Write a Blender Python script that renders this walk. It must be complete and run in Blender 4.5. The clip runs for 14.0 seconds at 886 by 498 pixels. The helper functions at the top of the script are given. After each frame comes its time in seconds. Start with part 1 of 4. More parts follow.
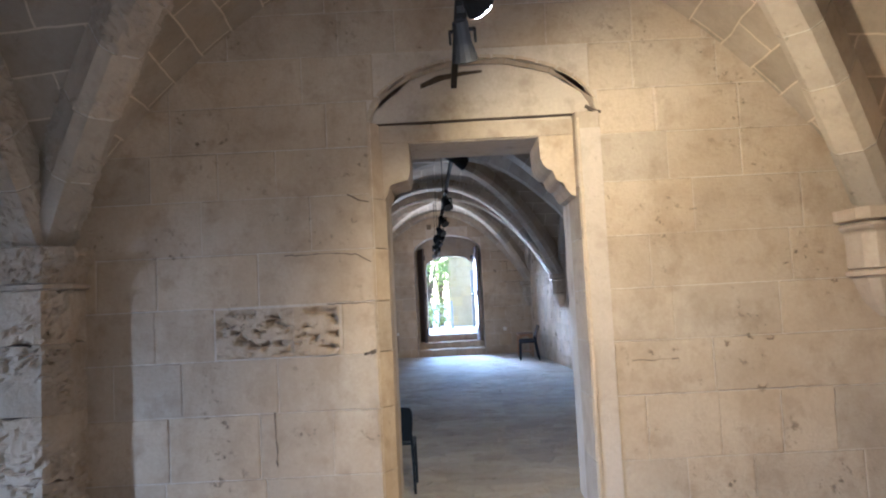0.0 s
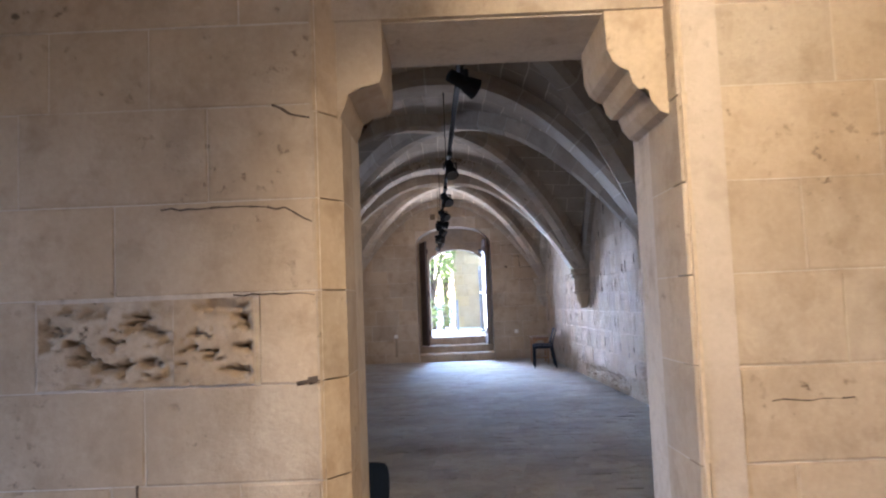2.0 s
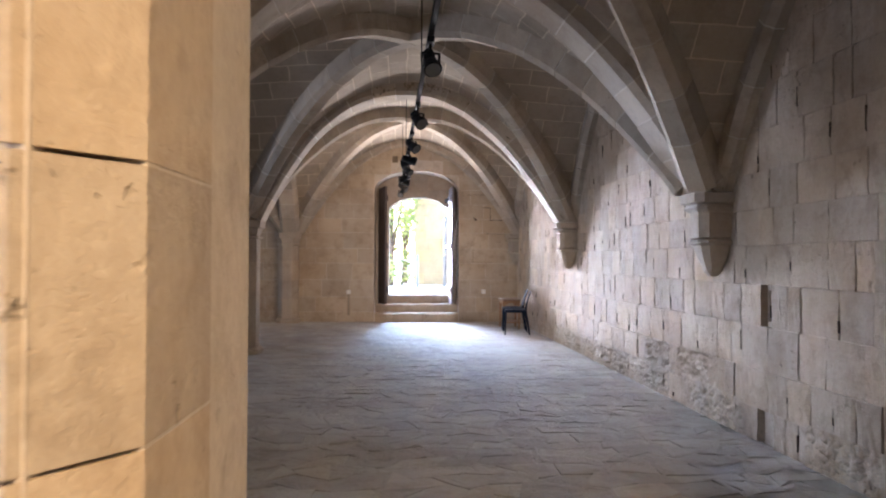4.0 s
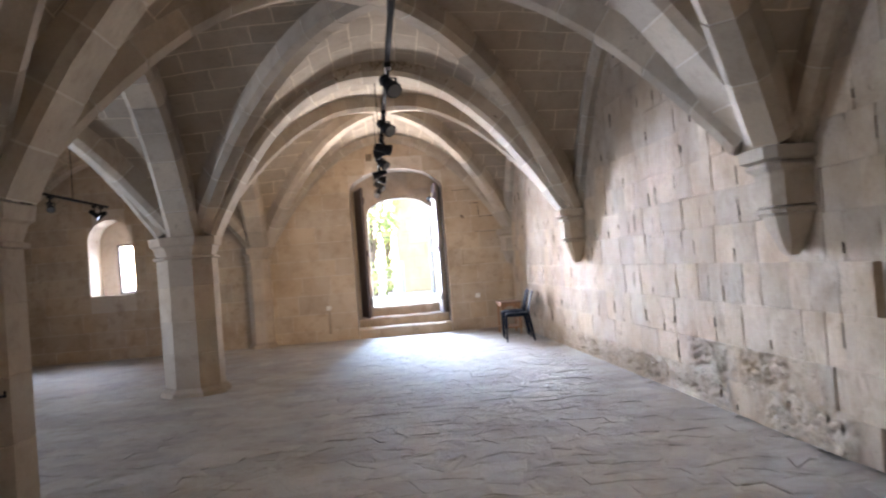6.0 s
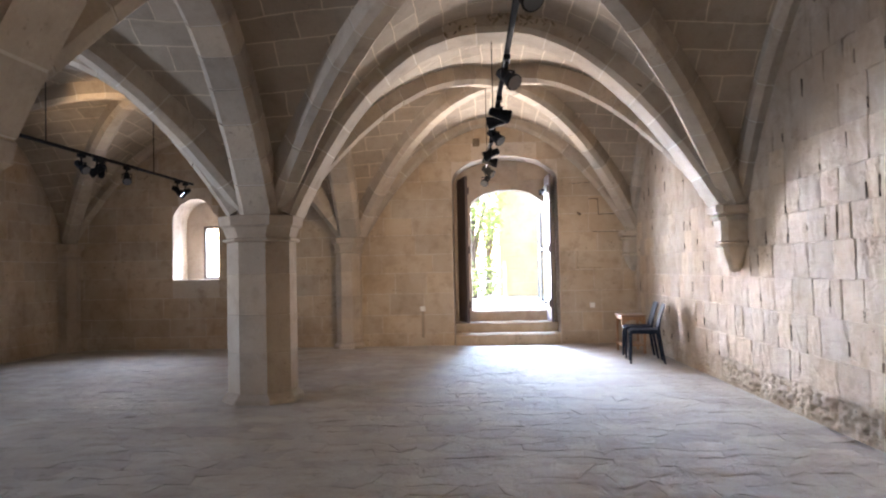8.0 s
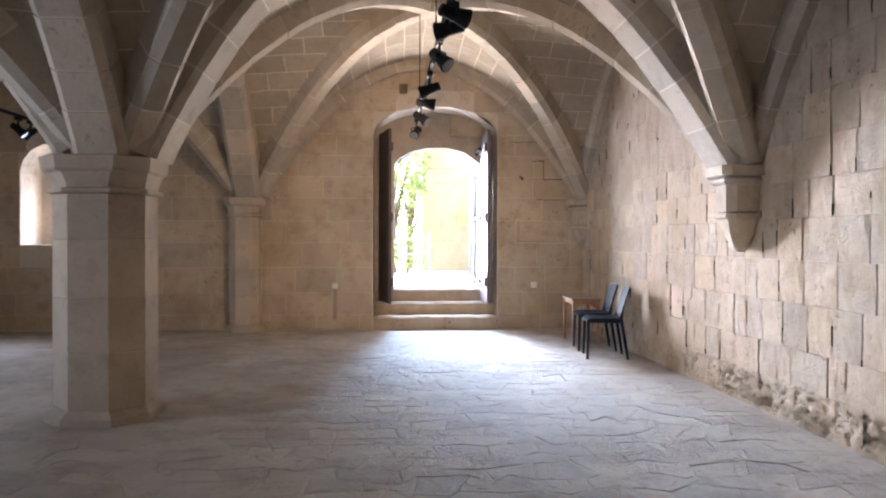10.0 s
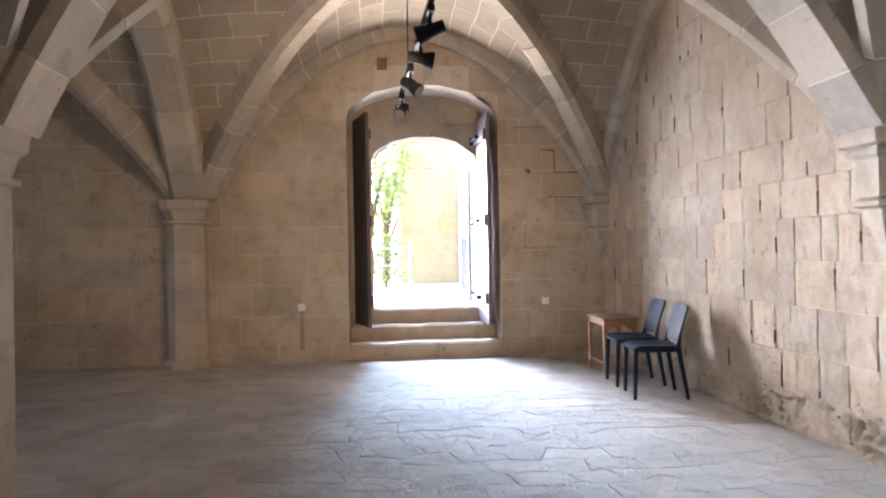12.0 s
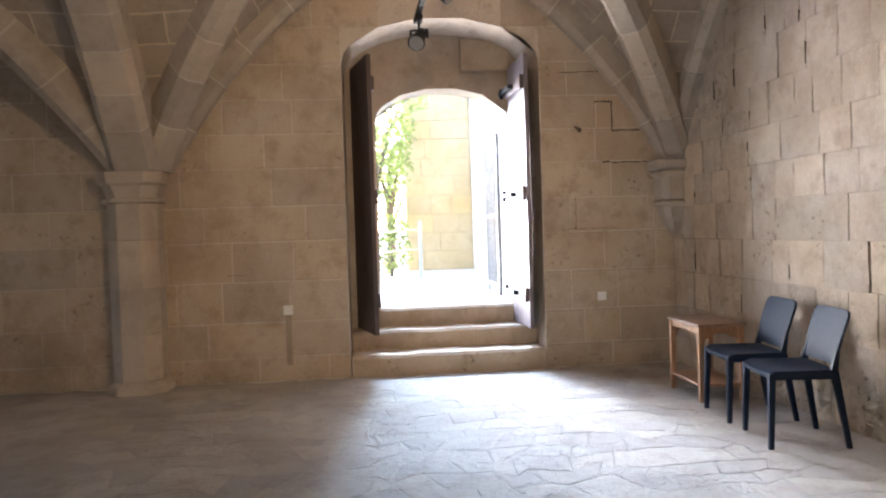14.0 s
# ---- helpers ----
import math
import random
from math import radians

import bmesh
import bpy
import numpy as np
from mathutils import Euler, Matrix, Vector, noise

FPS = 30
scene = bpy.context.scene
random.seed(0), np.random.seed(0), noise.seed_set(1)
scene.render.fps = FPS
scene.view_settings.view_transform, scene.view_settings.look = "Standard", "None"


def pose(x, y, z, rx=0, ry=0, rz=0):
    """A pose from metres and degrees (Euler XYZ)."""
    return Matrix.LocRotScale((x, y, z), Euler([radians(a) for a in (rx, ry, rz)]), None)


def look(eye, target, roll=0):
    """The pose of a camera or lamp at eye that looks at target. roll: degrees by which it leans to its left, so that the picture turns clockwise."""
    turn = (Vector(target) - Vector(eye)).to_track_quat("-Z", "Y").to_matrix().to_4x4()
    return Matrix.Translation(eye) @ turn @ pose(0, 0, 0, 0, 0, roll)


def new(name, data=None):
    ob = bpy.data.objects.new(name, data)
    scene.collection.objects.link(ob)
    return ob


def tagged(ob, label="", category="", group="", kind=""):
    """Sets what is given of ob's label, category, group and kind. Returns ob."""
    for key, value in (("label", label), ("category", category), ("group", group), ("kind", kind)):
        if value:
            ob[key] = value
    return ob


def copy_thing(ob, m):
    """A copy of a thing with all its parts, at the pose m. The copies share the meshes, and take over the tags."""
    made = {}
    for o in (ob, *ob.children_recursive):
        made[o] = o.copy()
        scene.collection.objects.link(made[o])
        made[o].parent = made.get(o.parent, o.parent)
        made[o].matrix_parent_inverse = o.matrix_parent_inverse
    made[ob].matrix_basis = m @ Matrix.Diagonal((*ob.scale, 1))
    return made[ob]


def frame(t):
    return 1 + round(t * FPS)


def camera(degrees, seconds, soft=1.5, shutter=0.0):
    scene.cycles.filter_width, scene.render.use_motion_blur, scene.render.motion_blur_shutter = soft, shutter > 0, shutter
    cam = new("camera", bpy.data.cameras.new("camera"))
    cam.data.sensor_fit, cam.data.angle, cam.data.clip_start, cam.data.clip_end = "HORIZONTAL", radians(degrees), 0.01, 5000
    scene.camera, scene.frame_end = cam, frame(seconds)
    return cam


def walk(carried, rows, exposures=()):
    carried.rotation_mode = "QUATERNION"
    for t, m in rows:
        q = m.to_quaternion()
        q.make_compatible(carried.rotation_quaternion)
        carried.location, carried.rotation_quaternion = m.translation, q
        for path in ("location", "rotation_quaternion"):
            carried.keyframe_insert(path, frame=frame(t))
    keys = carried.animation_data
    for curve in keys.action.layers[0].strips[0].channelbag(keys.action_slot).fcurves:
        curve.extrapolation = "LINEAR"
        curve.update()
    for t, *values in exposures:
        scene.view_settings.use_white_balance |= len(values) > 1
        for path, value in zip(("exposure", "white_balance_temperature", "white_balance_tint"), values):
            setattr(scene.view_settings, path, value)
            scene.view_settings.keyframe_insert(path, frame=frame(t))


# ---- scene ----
cam = camera(62.8, 14.0, soft=2.1, shutter=0.4)
METRES, EYE, TILT, LEAN, TURN = 13.2, 1.5, 0.0, 0.0, 0.0
ROWS = [
    (0.0, 0.0, 0.0, 0.0, 0.21, 4.24, 2.85),
    (0.5, 0.0046, 0.04, 0.0007, 0.46, 4.9, 2.08),
    (1.0, 0.0059, 0.0808, 0.0006, 0.16, 4.54, 1.89),
    (1.5, 0.0049, 0.1178, -0.0007, 0.12, 4.25, 2.39),
    (2.0, 0.0029, 0.1571, -0.0025, 0.71, 4.28, 2.29),
    (2.5, 0.0002, 0.1964, -0.0033, -0.42, 3.2, -0.65),
    (5.0, -0.0059, 0.3704, -0.0067, -6.73, 0.34, 3.64),
    (5.5, -0.004, 0.3975, -0.005, -7.85, 1.15, 6.72),
    (6.0, -0.0045, 0.42, -0.0062, -4.0, 1.07, 4.51),
    (6.5, -0.0072, 0.4431, -0.0065, 1.26, 3.7, 2.27),
    (7.0, -0.0096, 0.4746, -0.0083, 2.77, 2.67, 1.27),
    (7.5, -0.0126, 0.5103, -0.0093, 3.01, 1.67, 1.96),
    (8.0, -0.0144, 0.5448, -0.0095, 3.6, 1.65, 1.22),
    (8.5, -0.0122, 0.5809, -0.0092, 6.57, 1.83, 0.15),
    (9.0, -0.0152, 0.619, -0.009, 3.13, 0.67, -0.21),
    (11.5, -0.0402, 0.8061, -0.0098, -5.67, -1.14, 0.58),
    (12.0, -0.038, 0.8445, -0.01, -5.5, -0.02, 0.98),
    (12.5, -0.0429, 0.8825, -0.0098, -6.22, -0.7, 1.95),
    (13.0, -0.0438, 0.92, -0.0106, -8.51, 0.21, 1.53),
    (13.5, -0.0441, 0.9591, -0.0102, -4.18, -0.06, 2.53),
    (14.0, -0.0428, 0.9959, -0.0085, -5.55, -1.5, 1.8),
]
EXPOSURES = [(0.0, 4.5, 4720, 13), (1.5, 4.45, 4800, 14), (2.0, 4.4, 5150, 20), (2.7, 4.45, 5480, 25), (5.0, 5.27, 5750, 17), (7.0, 5.24, 5920, 18), (9.0, 5.08, 5980, 19), (11.5, 5.0, 5870, 18), (14.0, 4.8, 6170, 17)]
walk(cam, [(t, pose(0, 0, EYE, TILT, LEAN, TURN) @ pose(METRES * x, METRES * y, METRES * z, 90 + pitch, roll, yaw)) for t, x, y, z, yaw, pitch, roll in ROWS], exposures=EXPOSURES)

# ---- world, sun and large lights ----
FZ = 0.06  # hall floor level
world = bpy.data.worlds.new("world")
scene.world = world
world.use_nodes = True
wn = world.node_tree
sky = wn.nodes.new("ShaderNodeTexSky")
sky.sky_type = 'NISHITA'
sky.sun_disc = False
SUN_EL, SUN_AZ = 25.0, -16.0
sky.sun_elevation = radians(SUN_EL)
sky.sun_rotation = radians(SUN_AZ)
wn.links.new(sky.outputs[0], wn.nodes["Background"].inputs[0])
wn.nodes["Background"].inputs[1].default_value = 0.1

sun = new("sun", bpy.data.lights.new("sun", 'SUN'))
sun.data.energy = 0.14
sun.data.angle = radians(36)
sun.data.color = (1.0, 0.96, 0.9)
sun.matrix_world = look((25 * math.sin(radians(SUN_AZ)), 20 + 25, 25 * math.tan(radians(SUN_EL))), (0, 20, 0))


def window_light(x, y, z, w, h, target, power, color=(0.77, 0.88, 1.0)):
    lamp = new("window_light", bpy.data.lights.new("window_light", 'AREA'))
    lamp.data.shape, lamp.data.size, lamp.data.size_y = 'RECTANGLE', w, h
    lamp.data.energy, lamp.data.color = power, color
    lamp.matrix_world = look((x, y, z), target)
    return lamp


window_light(-5.22, 20.62, 1.82, 0.5, 1.05, (-5.22, 10, 4.5), 0.8)
window_light(-5.22, 20.64, 1.95, 0.5, 0.8, (-5.8, 16.2, -0.4), 1.2).data.spread = radians(75)
for wy, power, beam in ((17.4, 0.1, 0.06), (12.45, 2.6, 0.6), (7.5, 1.0, 0.4)):
    lamp = window_light(-8.2, wy, 1.85, 0.5, 1.05, (-1.5, wy + 3.5, 3.2), power)
    lamp.data.spread = radians(115)
    lamp = window_light(-8.25, wy, 1.85, 0.5, 1.05, (2.5, wy - 3.2, 1.7), beam)
    lamp.data.spread = radians(52)
window_light(-8.95, -0.3, 2.64, 0.7, 0.45, (0, 5.2, 1.0), 88)


def door_light(x, y, z, w, h, azimuth, elevation, spread, power, color=(0.77, 0.88, 1.0)):
    """Daylight of the courtyard entering by the door, spreading about one direction."""
    a, e = radians(azimuth), radians(elevation)
    lamp = window_light(x, y, z, w, h, (x + math.sin(a) * math.cos(e), y - math.cos(a) * math.cos(e), z + math.sin(e)), power, color)
    lamp.name, lamp.data.spread = "door_light", radians(spread)


BLUE = (0.42, 0.68, 1.0)  # open sky overhead
door_light(0.16, 20.86, 1.7, 1.1, 1.9, 15, -2, 30, 2.0)
door_light(0.16, 20.86, 1.7, 1.1, 1.9, 37, 0, 46, 1.4)
door_light(0.16, 20.86, 1.7, 1.1, 1.9, -36, 0, 50, 0.15)
door_light(0.16, 20.86, 2.3, 1.1, 0.5, 9, -13, 34, 0.5, BLUE)
door_light(0.16, 20.86, 2.3, 1.1, 0.5, 22, -27, 70, 0.45, BLUE)
door_light(0.16, 20.86, 2.3, 1.1, 0.5, 16, -44, 60, 0.2, BLUE)
window_light(-0.35, 24.0, 4.2, 1.1, 0.9, (-0.1, 17.0, 0.0), 58, (0.5, 0.74, 1.0)).name = "sky_light"
door_light(0.16, 20.86, 0.95, 1.1, 0.6, 0, 30, 84, 4.6, (1.0, 0.9, 0.76))


def spot_lamp(eye, target, power, cone, blend, color):
    lamp = new("spot_beam", bpy.data.lights.new("spot_beam", 'SPOT'))
    lamp.data.energy, lamp.data.spot_size, lamp.data.spot_blend = power, radians(cone), blend
    lamp.data.color, lamp.data.shadow_soft_size = color, 0.06
    lamp.matrix_world = look(eye, target)


spot_lamp((0.27, 2.82, 2.62), (2.1, 4.8, 0.4), 15.5, 140, 0.6, (1.0, 0.72, 0.34))
# added fill that lifts the dim left part of the entrance wall
spot_lamp((0.05, 1.2, 2.70), (-0.7, 4.8, 1.4), 2.5, 90, 0.8, (1.0, 0.78, 0.5))
# fill added to brighten the end wall; no lit head hangs here
spot_lamp((-0.36, 15.9, 2.56), (-1.4, 19.8, 2.2), 4.8, 115, 1.0, (1.0, 0.74, 0.45))
spot_lamp((-5.16, 16.2, 2.83), (-5.8, 17.5, 4.0), 3.0, 60, 0.7, (1.0, 0.72, 0.4))


# ---- materials ----
def nodes_of(name):
    m = bpy.data.materials.new(name)
    m.use_nodes = True
    t = m.node_tree
    return m, t, t.nodes["Principled BSDF"]


def mixcol(t, fac, a, b, mode='MIX'):
    n = t.nodes.new("ShaderNodeMix")
    n.data_type, n.blend_type = 'RGBA', mode
    for sock, v in ((n.inputs[0], fac), (n.inputs[6], a), (n.inputs[7], b)):
        if isinstance(v, (int, float)):
            sock.default_value = v
        elif isinstance(v, tuple):
            sock.default_value = (*v, 1)
        else:
            t.links.new(v, sock)
    return n.outputs[2]


def ramp(t, src, lo, hi, a=0.0, b=1.0):
    n = t.nodes.new("ShaderNodeMapRange")
    n.inputs[1].default_value, n.inputs[2].default_value = lo, hi
    n.inputs[3].default_value, n.inputs[4].default_value = a, b
    t.links.new(src, n.inputs[0])
    return n.outputs[0]


def noise_tex(t, scale, detail=5, rough=0.6, stretch=None):
    c = t.nodes.new("ShaderNodeNewGeometry")
    src = c.outputs["Position"]
    if stretch:
        mp = t.nodes.new("ShaderNodeMapping")
        mp.inputs[3].default_value = stretch
        t.links.new(src, mp.inputs[0])
        src = mp.outputs[0]
    n = t.nodes.new("ShaderNodeTexNoise")
    n.inputs["Scale"].default_value, n.inputs["Detail"].default_value, n.inputs["Roughness"].default_value = scale, detail, rough
    t.links.new(src, n.inputs["Vector"])
    return n.outputs[0]


def math_node(t, op, a, b):
    n = t.nodes.new("ShaderNodeMath")
    n.operation = op
    for s, v in ((n.inputs[0], a), (n.inputs[1], b)):
        if isinstance(v, (int, float)):
            s.default_value = v
        else:
            t.links.new(v, s)
    return n.outputs[0]


def bump(t, bsdf, height, strength, distance):
    b = t.nodes.new("ShaderNodeBump")
    b.inputs["Strength"].default_value, b.inputs["Distance"].default_value = strength, distance
    t.links.new(height, b.inputs["Height"])
    t.links.new(b.outputs[0], bsdf.inputs["Normal"])


def stone_mat(name, base, dark, pale, rough=0.9, pits=0.5, bump_d=0.02, random_amount=0.13, joints=False, island=False, patch=0.9, pit_from=0.60):
    m, t, p = nodes_of(name)
    big, mid, fine = noise_tex(t, patch, 4), noise_tex(t, 5.0, 6, 0.65), noise_tex(t, 38.0, 5, 0.7)
    col = mixcol(t, ramp(t, big, 0.38, 0.66), base, pale)
    col = mixcol(t, ramp(t, mid, 0.52, 0.78, 0, 0.75), col, dark)
    stain = noise_tex(t, 1.7, 7, 0.72, stretch=(1.0, 1.0, 0.7))
    col = mixcol(t, ramp(t, stain, 0.5, 0.72, 0, 0.6), col, tuple(d * 0.9 + c * 0.1 for d, c in zip(dark, base)))
    col = mixcol(t, ramp(t, stain, 0.42, 0.28, 0, 0.5), col, pale)
    col = mixcol(t, ramp(t, fine, 0.3, 0.75, 0, 0.28), col, dark)
    pit = math_node(t, 'MULTIPLY', ramp(t, noise_tex(t, 21.0, 4, 0.6), pit_from, pit_from + 0.08), ramp(t, noise_tex(t, 2.3, 3, 0.5), 0.52, 0.66))
    col = mixcol(t, math_node(t, 'MULTIPLY', pit, pits), col, tuple(c * 0.35 for c in dark))
    if random_amount:
        if island:
            g = t.nodes.new("ShaderNodeNewGeometry")
            r = g.outputs["Random Per Island"]
        else:
            o = t.nodes.new("ShaderNodeObjectInfo")
            r = o.outputs["Random"]
        h = t.nodes.new("ShaderNodeHueSaturation")
        t.links.new(ramp(t, r, 0, 1, 1 - random_amount, 1 + random_amount * 0.7), h.inputs["Value"])
        t.links.new(ramp(t, r, 0, 1, 0.93, 1.08), h.inputs["Saturation"])
        t.links.new(col, h.inputs["Color"])
        col = h.outputs[0]
    height = math_node(t, 'ADD', math_node(t, 'MULTIPLY', mid, 0.6), math_node(t, 'MULTIPLY', fine, 0.35))
    height = math_node(t, 'SUBTRACT', height, math_node(t, 'MULTIPLY', pit, 0.9))
    if joints:
        uv = t.nodes.new("ShaderNodeUVMap")
        br = t.nodes.new("ShaderNodeTexBrick")
        br.inputs["Color1"].default_value, br.inputs["Color2"].default_value = (0.82, 0.82, 0.82, 1), (1.1, 1.1, 1.1, 1)
        br.inputs["Mortar"].default_value = (1.7, 1.65, 1.55, 1)
        br.inputs["Scale"].default_value = 1.0
        br.inputs["Brick Width"].default_value, br.inputs["Row Height"].default_value = 0.52, 0.26
        br.inputs["Mortar Size"].default_value, br.inputs["Mortar Smooth"].default_value = 0.009, 0.6
        br.squash = 1.0
        dis = t.nodes.new("ShaderNodeVectorMath")
        dis.operation = 'ADD'
        nz = t.nodes.new("ShaderNodeTexNoise")
        nz.inputs["Scale"].default_value = 2.5
        sc = t.nodes.new("ShaderNodeVectorMath")
        sc.operation = 'SCALE'
        sc.inputs[3].default_value = 0.06
        t.links.new(uv.outputs[0], nz.inputs["Vector"])
        t.links.new(nz.outputs[1], sc.inputs[0])
        t.links.new(uv.outputs[0], dis.inputs[0])
        t.links.new(sc.outputs[0], dis.inputs[1])
        t.links.new(dis.outputs[0], br.inputs["Vector"])
        col = mixcol(t, 0.9, col, br.outputs[0], 'MULTIPLY')
        height = math_node(t, 'SUBTRACT', height, math_node(t, 'MULTIPLY', br.outputs[1], 0.5))
    t.links.new(col, p.inputs["Base Color"])
    p.inputs["Roughness"].default_value = rough
    p.inputs["Specular IOR Level"].default_value = 0.25
    bump(t, p, height, 0.55, bump_d)
    return m


def plain_mat(name, color, rough=0.5, metal=0.0, var=0.25, scale=12.0, spec=0.5, stretch=None, bump_d=0.002):
    m, t, p = nodes_of(name)
    n1, n2 = noise_tex(t, scale, 5, 0.6, stretch=stretch), noise_tex(t, scale * 0.2, 3)
    col = mixcol(t, ramp(t, n1, 0.3, 0.7), tuple(c * (1 - var) for c in color), tuple(min(1, c * (1 + var)) for c in color))
    col = mixcol(t, ramp(t, n2, 0.4, 0.7, 0, 0.35), col, tuple(c * 0.7 for c in color))
    t.links.new(col, p.inputs["Base Color"])
    t.links.new(ramp(t, n1, 0.3, 0.7, rough * 0.85, min(1, rough * 1.15)), p.inputs["Roughness"])
    p.inputs["Metallic"].default_value, p.inputs["Specular IOR Level"].default_value = metal, spec
    bump(t, p, n1, 0.4, bump_d)
    return m


STONE = stone_mat("limestone_block", (0.43, 0.335, 0.235), (0.25, 0.18, 0.12), (0.52, 0.435, 0.335), pits=0.75, random_amount=0.09, bump_d=0.035, pit_from=0.6)
WALLCORE = stone_mat("lime_mortar", (0.58, 0.5, 0.41), (0.26, 0.19, 0.135), (0.55, 0.48, 0.39), random_amount=0, pits=0.3)
EAST = stone_mat("rough_limestone", (0.45, 0.345, 0.24), (0.26, 0.19, 0.13), (0.54, 0.44, 0.335), pits=0.7, bump_d=0.045, random_amount=0.13, patch=1.6, pit_from=0.595)
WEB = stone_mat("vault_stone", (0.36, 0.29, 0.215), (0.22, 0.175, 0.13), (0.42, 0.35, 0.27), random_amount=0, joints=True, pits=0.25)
RIB = stone_mat("rib_stone", (0.42, 0.345, 0.265), (0.26, 0.21, 0.16), (0.5, 0.43, 0.34), random_amount=0.18, pits=0.4)
PIER = stone_mat("pier_stone", (0.43, 0.345, 0.26), (0.27, 0.21, 0.155), (0.48, 0.41, 0.33), random_amount=0.12, pits=0.3)
FLAG = stone_mat("flagstone", (0.375, 0.33, 0.28), (0.25, 0.21, 0.17), (0.45, 0.415, 0.37), rough=0.8, pits=0.4, bump_d=0.08, random_amount=0.12)
FLAGS = stone_mat("flagstone_joined", (0.375, 0.33, 0.28), (0.25, 0.21, 0.17), (0.45, 0.415, 0.37), rough=0.8, pits=0.4, bump_d=0.08, random_amount=0.12, island=True)
DIRT = stone_mat("floor_joint_earth", (0.3, 0.27, 0.235), (0.2, 0.175, 0.15), (0.36, 0.33, 0.29), random_amount=0)
ERODED = stone_mat("eroded_stone", (0.43, 0.335, 0.235), (0.23, 0.165, 0.11), (0.52, 0.43, 0.33), pits=1.0, bump_d=0.08, random_amount=0.1, patch=3.0)
PLASTER = stone_mat("pale_plaster", (0.47, 0.39, 0.31), (0.33, 0.26, 0.2), (0.54, 0.47, 0.4), random_amount=0, pits=0.2)
YARD = stone_mat("sunlit_masonry", (0.43, 0.33, 0.18), (0.33, 0.25, 0.13), (0.47, 0.38, 0.24), random_amount=0.06, pits=0.2)
PALEYARD = stone_mat("pale_lime_render", (0.6, 0.55, 0.47), (0.48, 0.43, 0.36), (0.68, 0.64, 0.56), random_amount=0, pits=0.2)
GRAVEL = stone_mat("pale_gravel", (0.6, 0.57, 0.52), (0.45, 0.42, 0.38), (0.68, 0.65, 0.6), random_amount=0, pits=0.1)
BLACK = plain_mat("black_plastic", (0.012, 0.018, 0.031), rough=0.45, var=0.15, scale=60, spec=0.07, bump_d=0.0006)
METALBLACK = plain_mat("black_enamel", (0.012, 0.012, 0.013), rough=0.65, var=0.2, scale=40, spec=0.08)
DOORWOOD = plain_mat("dark_door_wood", (0.075, 0.05, 0.042), rough=0.6, var=0.45, scale=9, stretch=(9, 9, 0.6), bump_d=0.006)
# paler copy of the door wood: daylight on the right leaf put into its colour
DOORLIT = plain_mat("lit_door_wood", (0.15, 0.12, 0.125), rough=0.7, var=0.2, scale=9, stretch=(9, 9, 0.6), bump_d=0.006)
OAK = plain_mat("orange_oak", (0.33, 0.175, 0.085), rough=0.45, var=0.35, scale=10, stretch=(6, 6, 0.8))
OAKTOP = plain_mat("worn_table_top", (0.24, 0.14, 0.085), rough=0.4, var=0.3, scale=10, stretch=(1, 7, 6))
WHITE = plain_mat("white_plastic", (0.72, 0.7, 0.66), rough=0.4, var=0.05)
IRON = plain_mat("grey_iron", (0.2, 0.21, 0.22), rough=0.55, metal=0.6, var=0.3, scale=30)
CABLE = plain_mat("painted_cable", (0.5, 0.4, 0.29), rough=0.6, var=0.15, scale=30)
LENS = plain_mat("lamp_glass", (0.16, 0.16, 0.16), rough=0.15, var=0.1)
LEAF = plain_mat("leaf_green", (0.12, 0.15, 0.05), rough=0.5, var=0.5, scale=3.0)
lt = LEAF.node_tree
thin, both = lt.nodes.new("ShaderNodeBsdfTranslucent"), lt.nodes.new("ShaderNodeMixShader")
thin.inputs[0].default_value = (0.34, 0.4, 0.13, 1)
both.inputs[0].default_value = 0.65
lt.links.new(lt.nodes["Principled BSDF"].outputs[0], both.inputs[1])
lt.links.new(thin.outputs[0], both.inputs[2])
lt.links.new(both.outputs[0], lt.nodes["Material Output"].inputs[0])
MORTAR = stone_mat("pale_rib_mortar", (0.56, 0.49, 0.4), (0.36, 0.3, 0.23), (0.6, 0.54, 0.46), random_amount=0, pits=0.2)
CHASE = stone_mat("damp_chase_mortar", (0.3, 0.235, 0.17), (0.19, 0.145, 0.105), (0.36, 0.29, 0.22), random_amount=0)
# dark brown holding the shade of open joints; no gap is cut
JOINT_SHADE = plain_mat("open_joint_shade", (0.075, 0.053, 0.037), rough=1.0, var=0.4, scale=30)
# dark brown for hollows, with the shade inside them put into the colour
HOLLOW_SHADE = stone_mat("hollow_shade_stone", (0.2, 0.15, 0.1), (0.11, 0.08, 0.055), (0.28, 0.22, 0.16), random_amount=0.2)
BARK = plain_mat("bark", (0.14, 0.10, 0.07), rough=0.9, var=0.4, scale=14, bump_d=0.02)
ROPE = plain_mat("rope", (0.45, 0.4, 0.32), rough=0.9, var=0.2, scale=50)

GLOW, gt, gp = nodes_of("lit_lamp_face")
gp.inputs["Emission Color"].default_value = (1.0, 0.86, 0.66, 1)
gp.inputs["Emission Strength"].default_value = 18.0


# ---- mesh helpers ----
def part(name, bm, material, parent=None, label="", smooth=False):
    me = bpy.data.meshes.new(name)
    bmesh.ops.recalc_face_normals(bm, faces=bm.faces)
    bm.to_mesh(me)
    bm.free()
    me.materials.append(material)
    if smooth:
        for f in me.polygons:
            f.use_smooth = True
    ob = new(name, me)
    if parent:
        ob.parent = parent
    if label:
        ob["label"] = label
    return ob


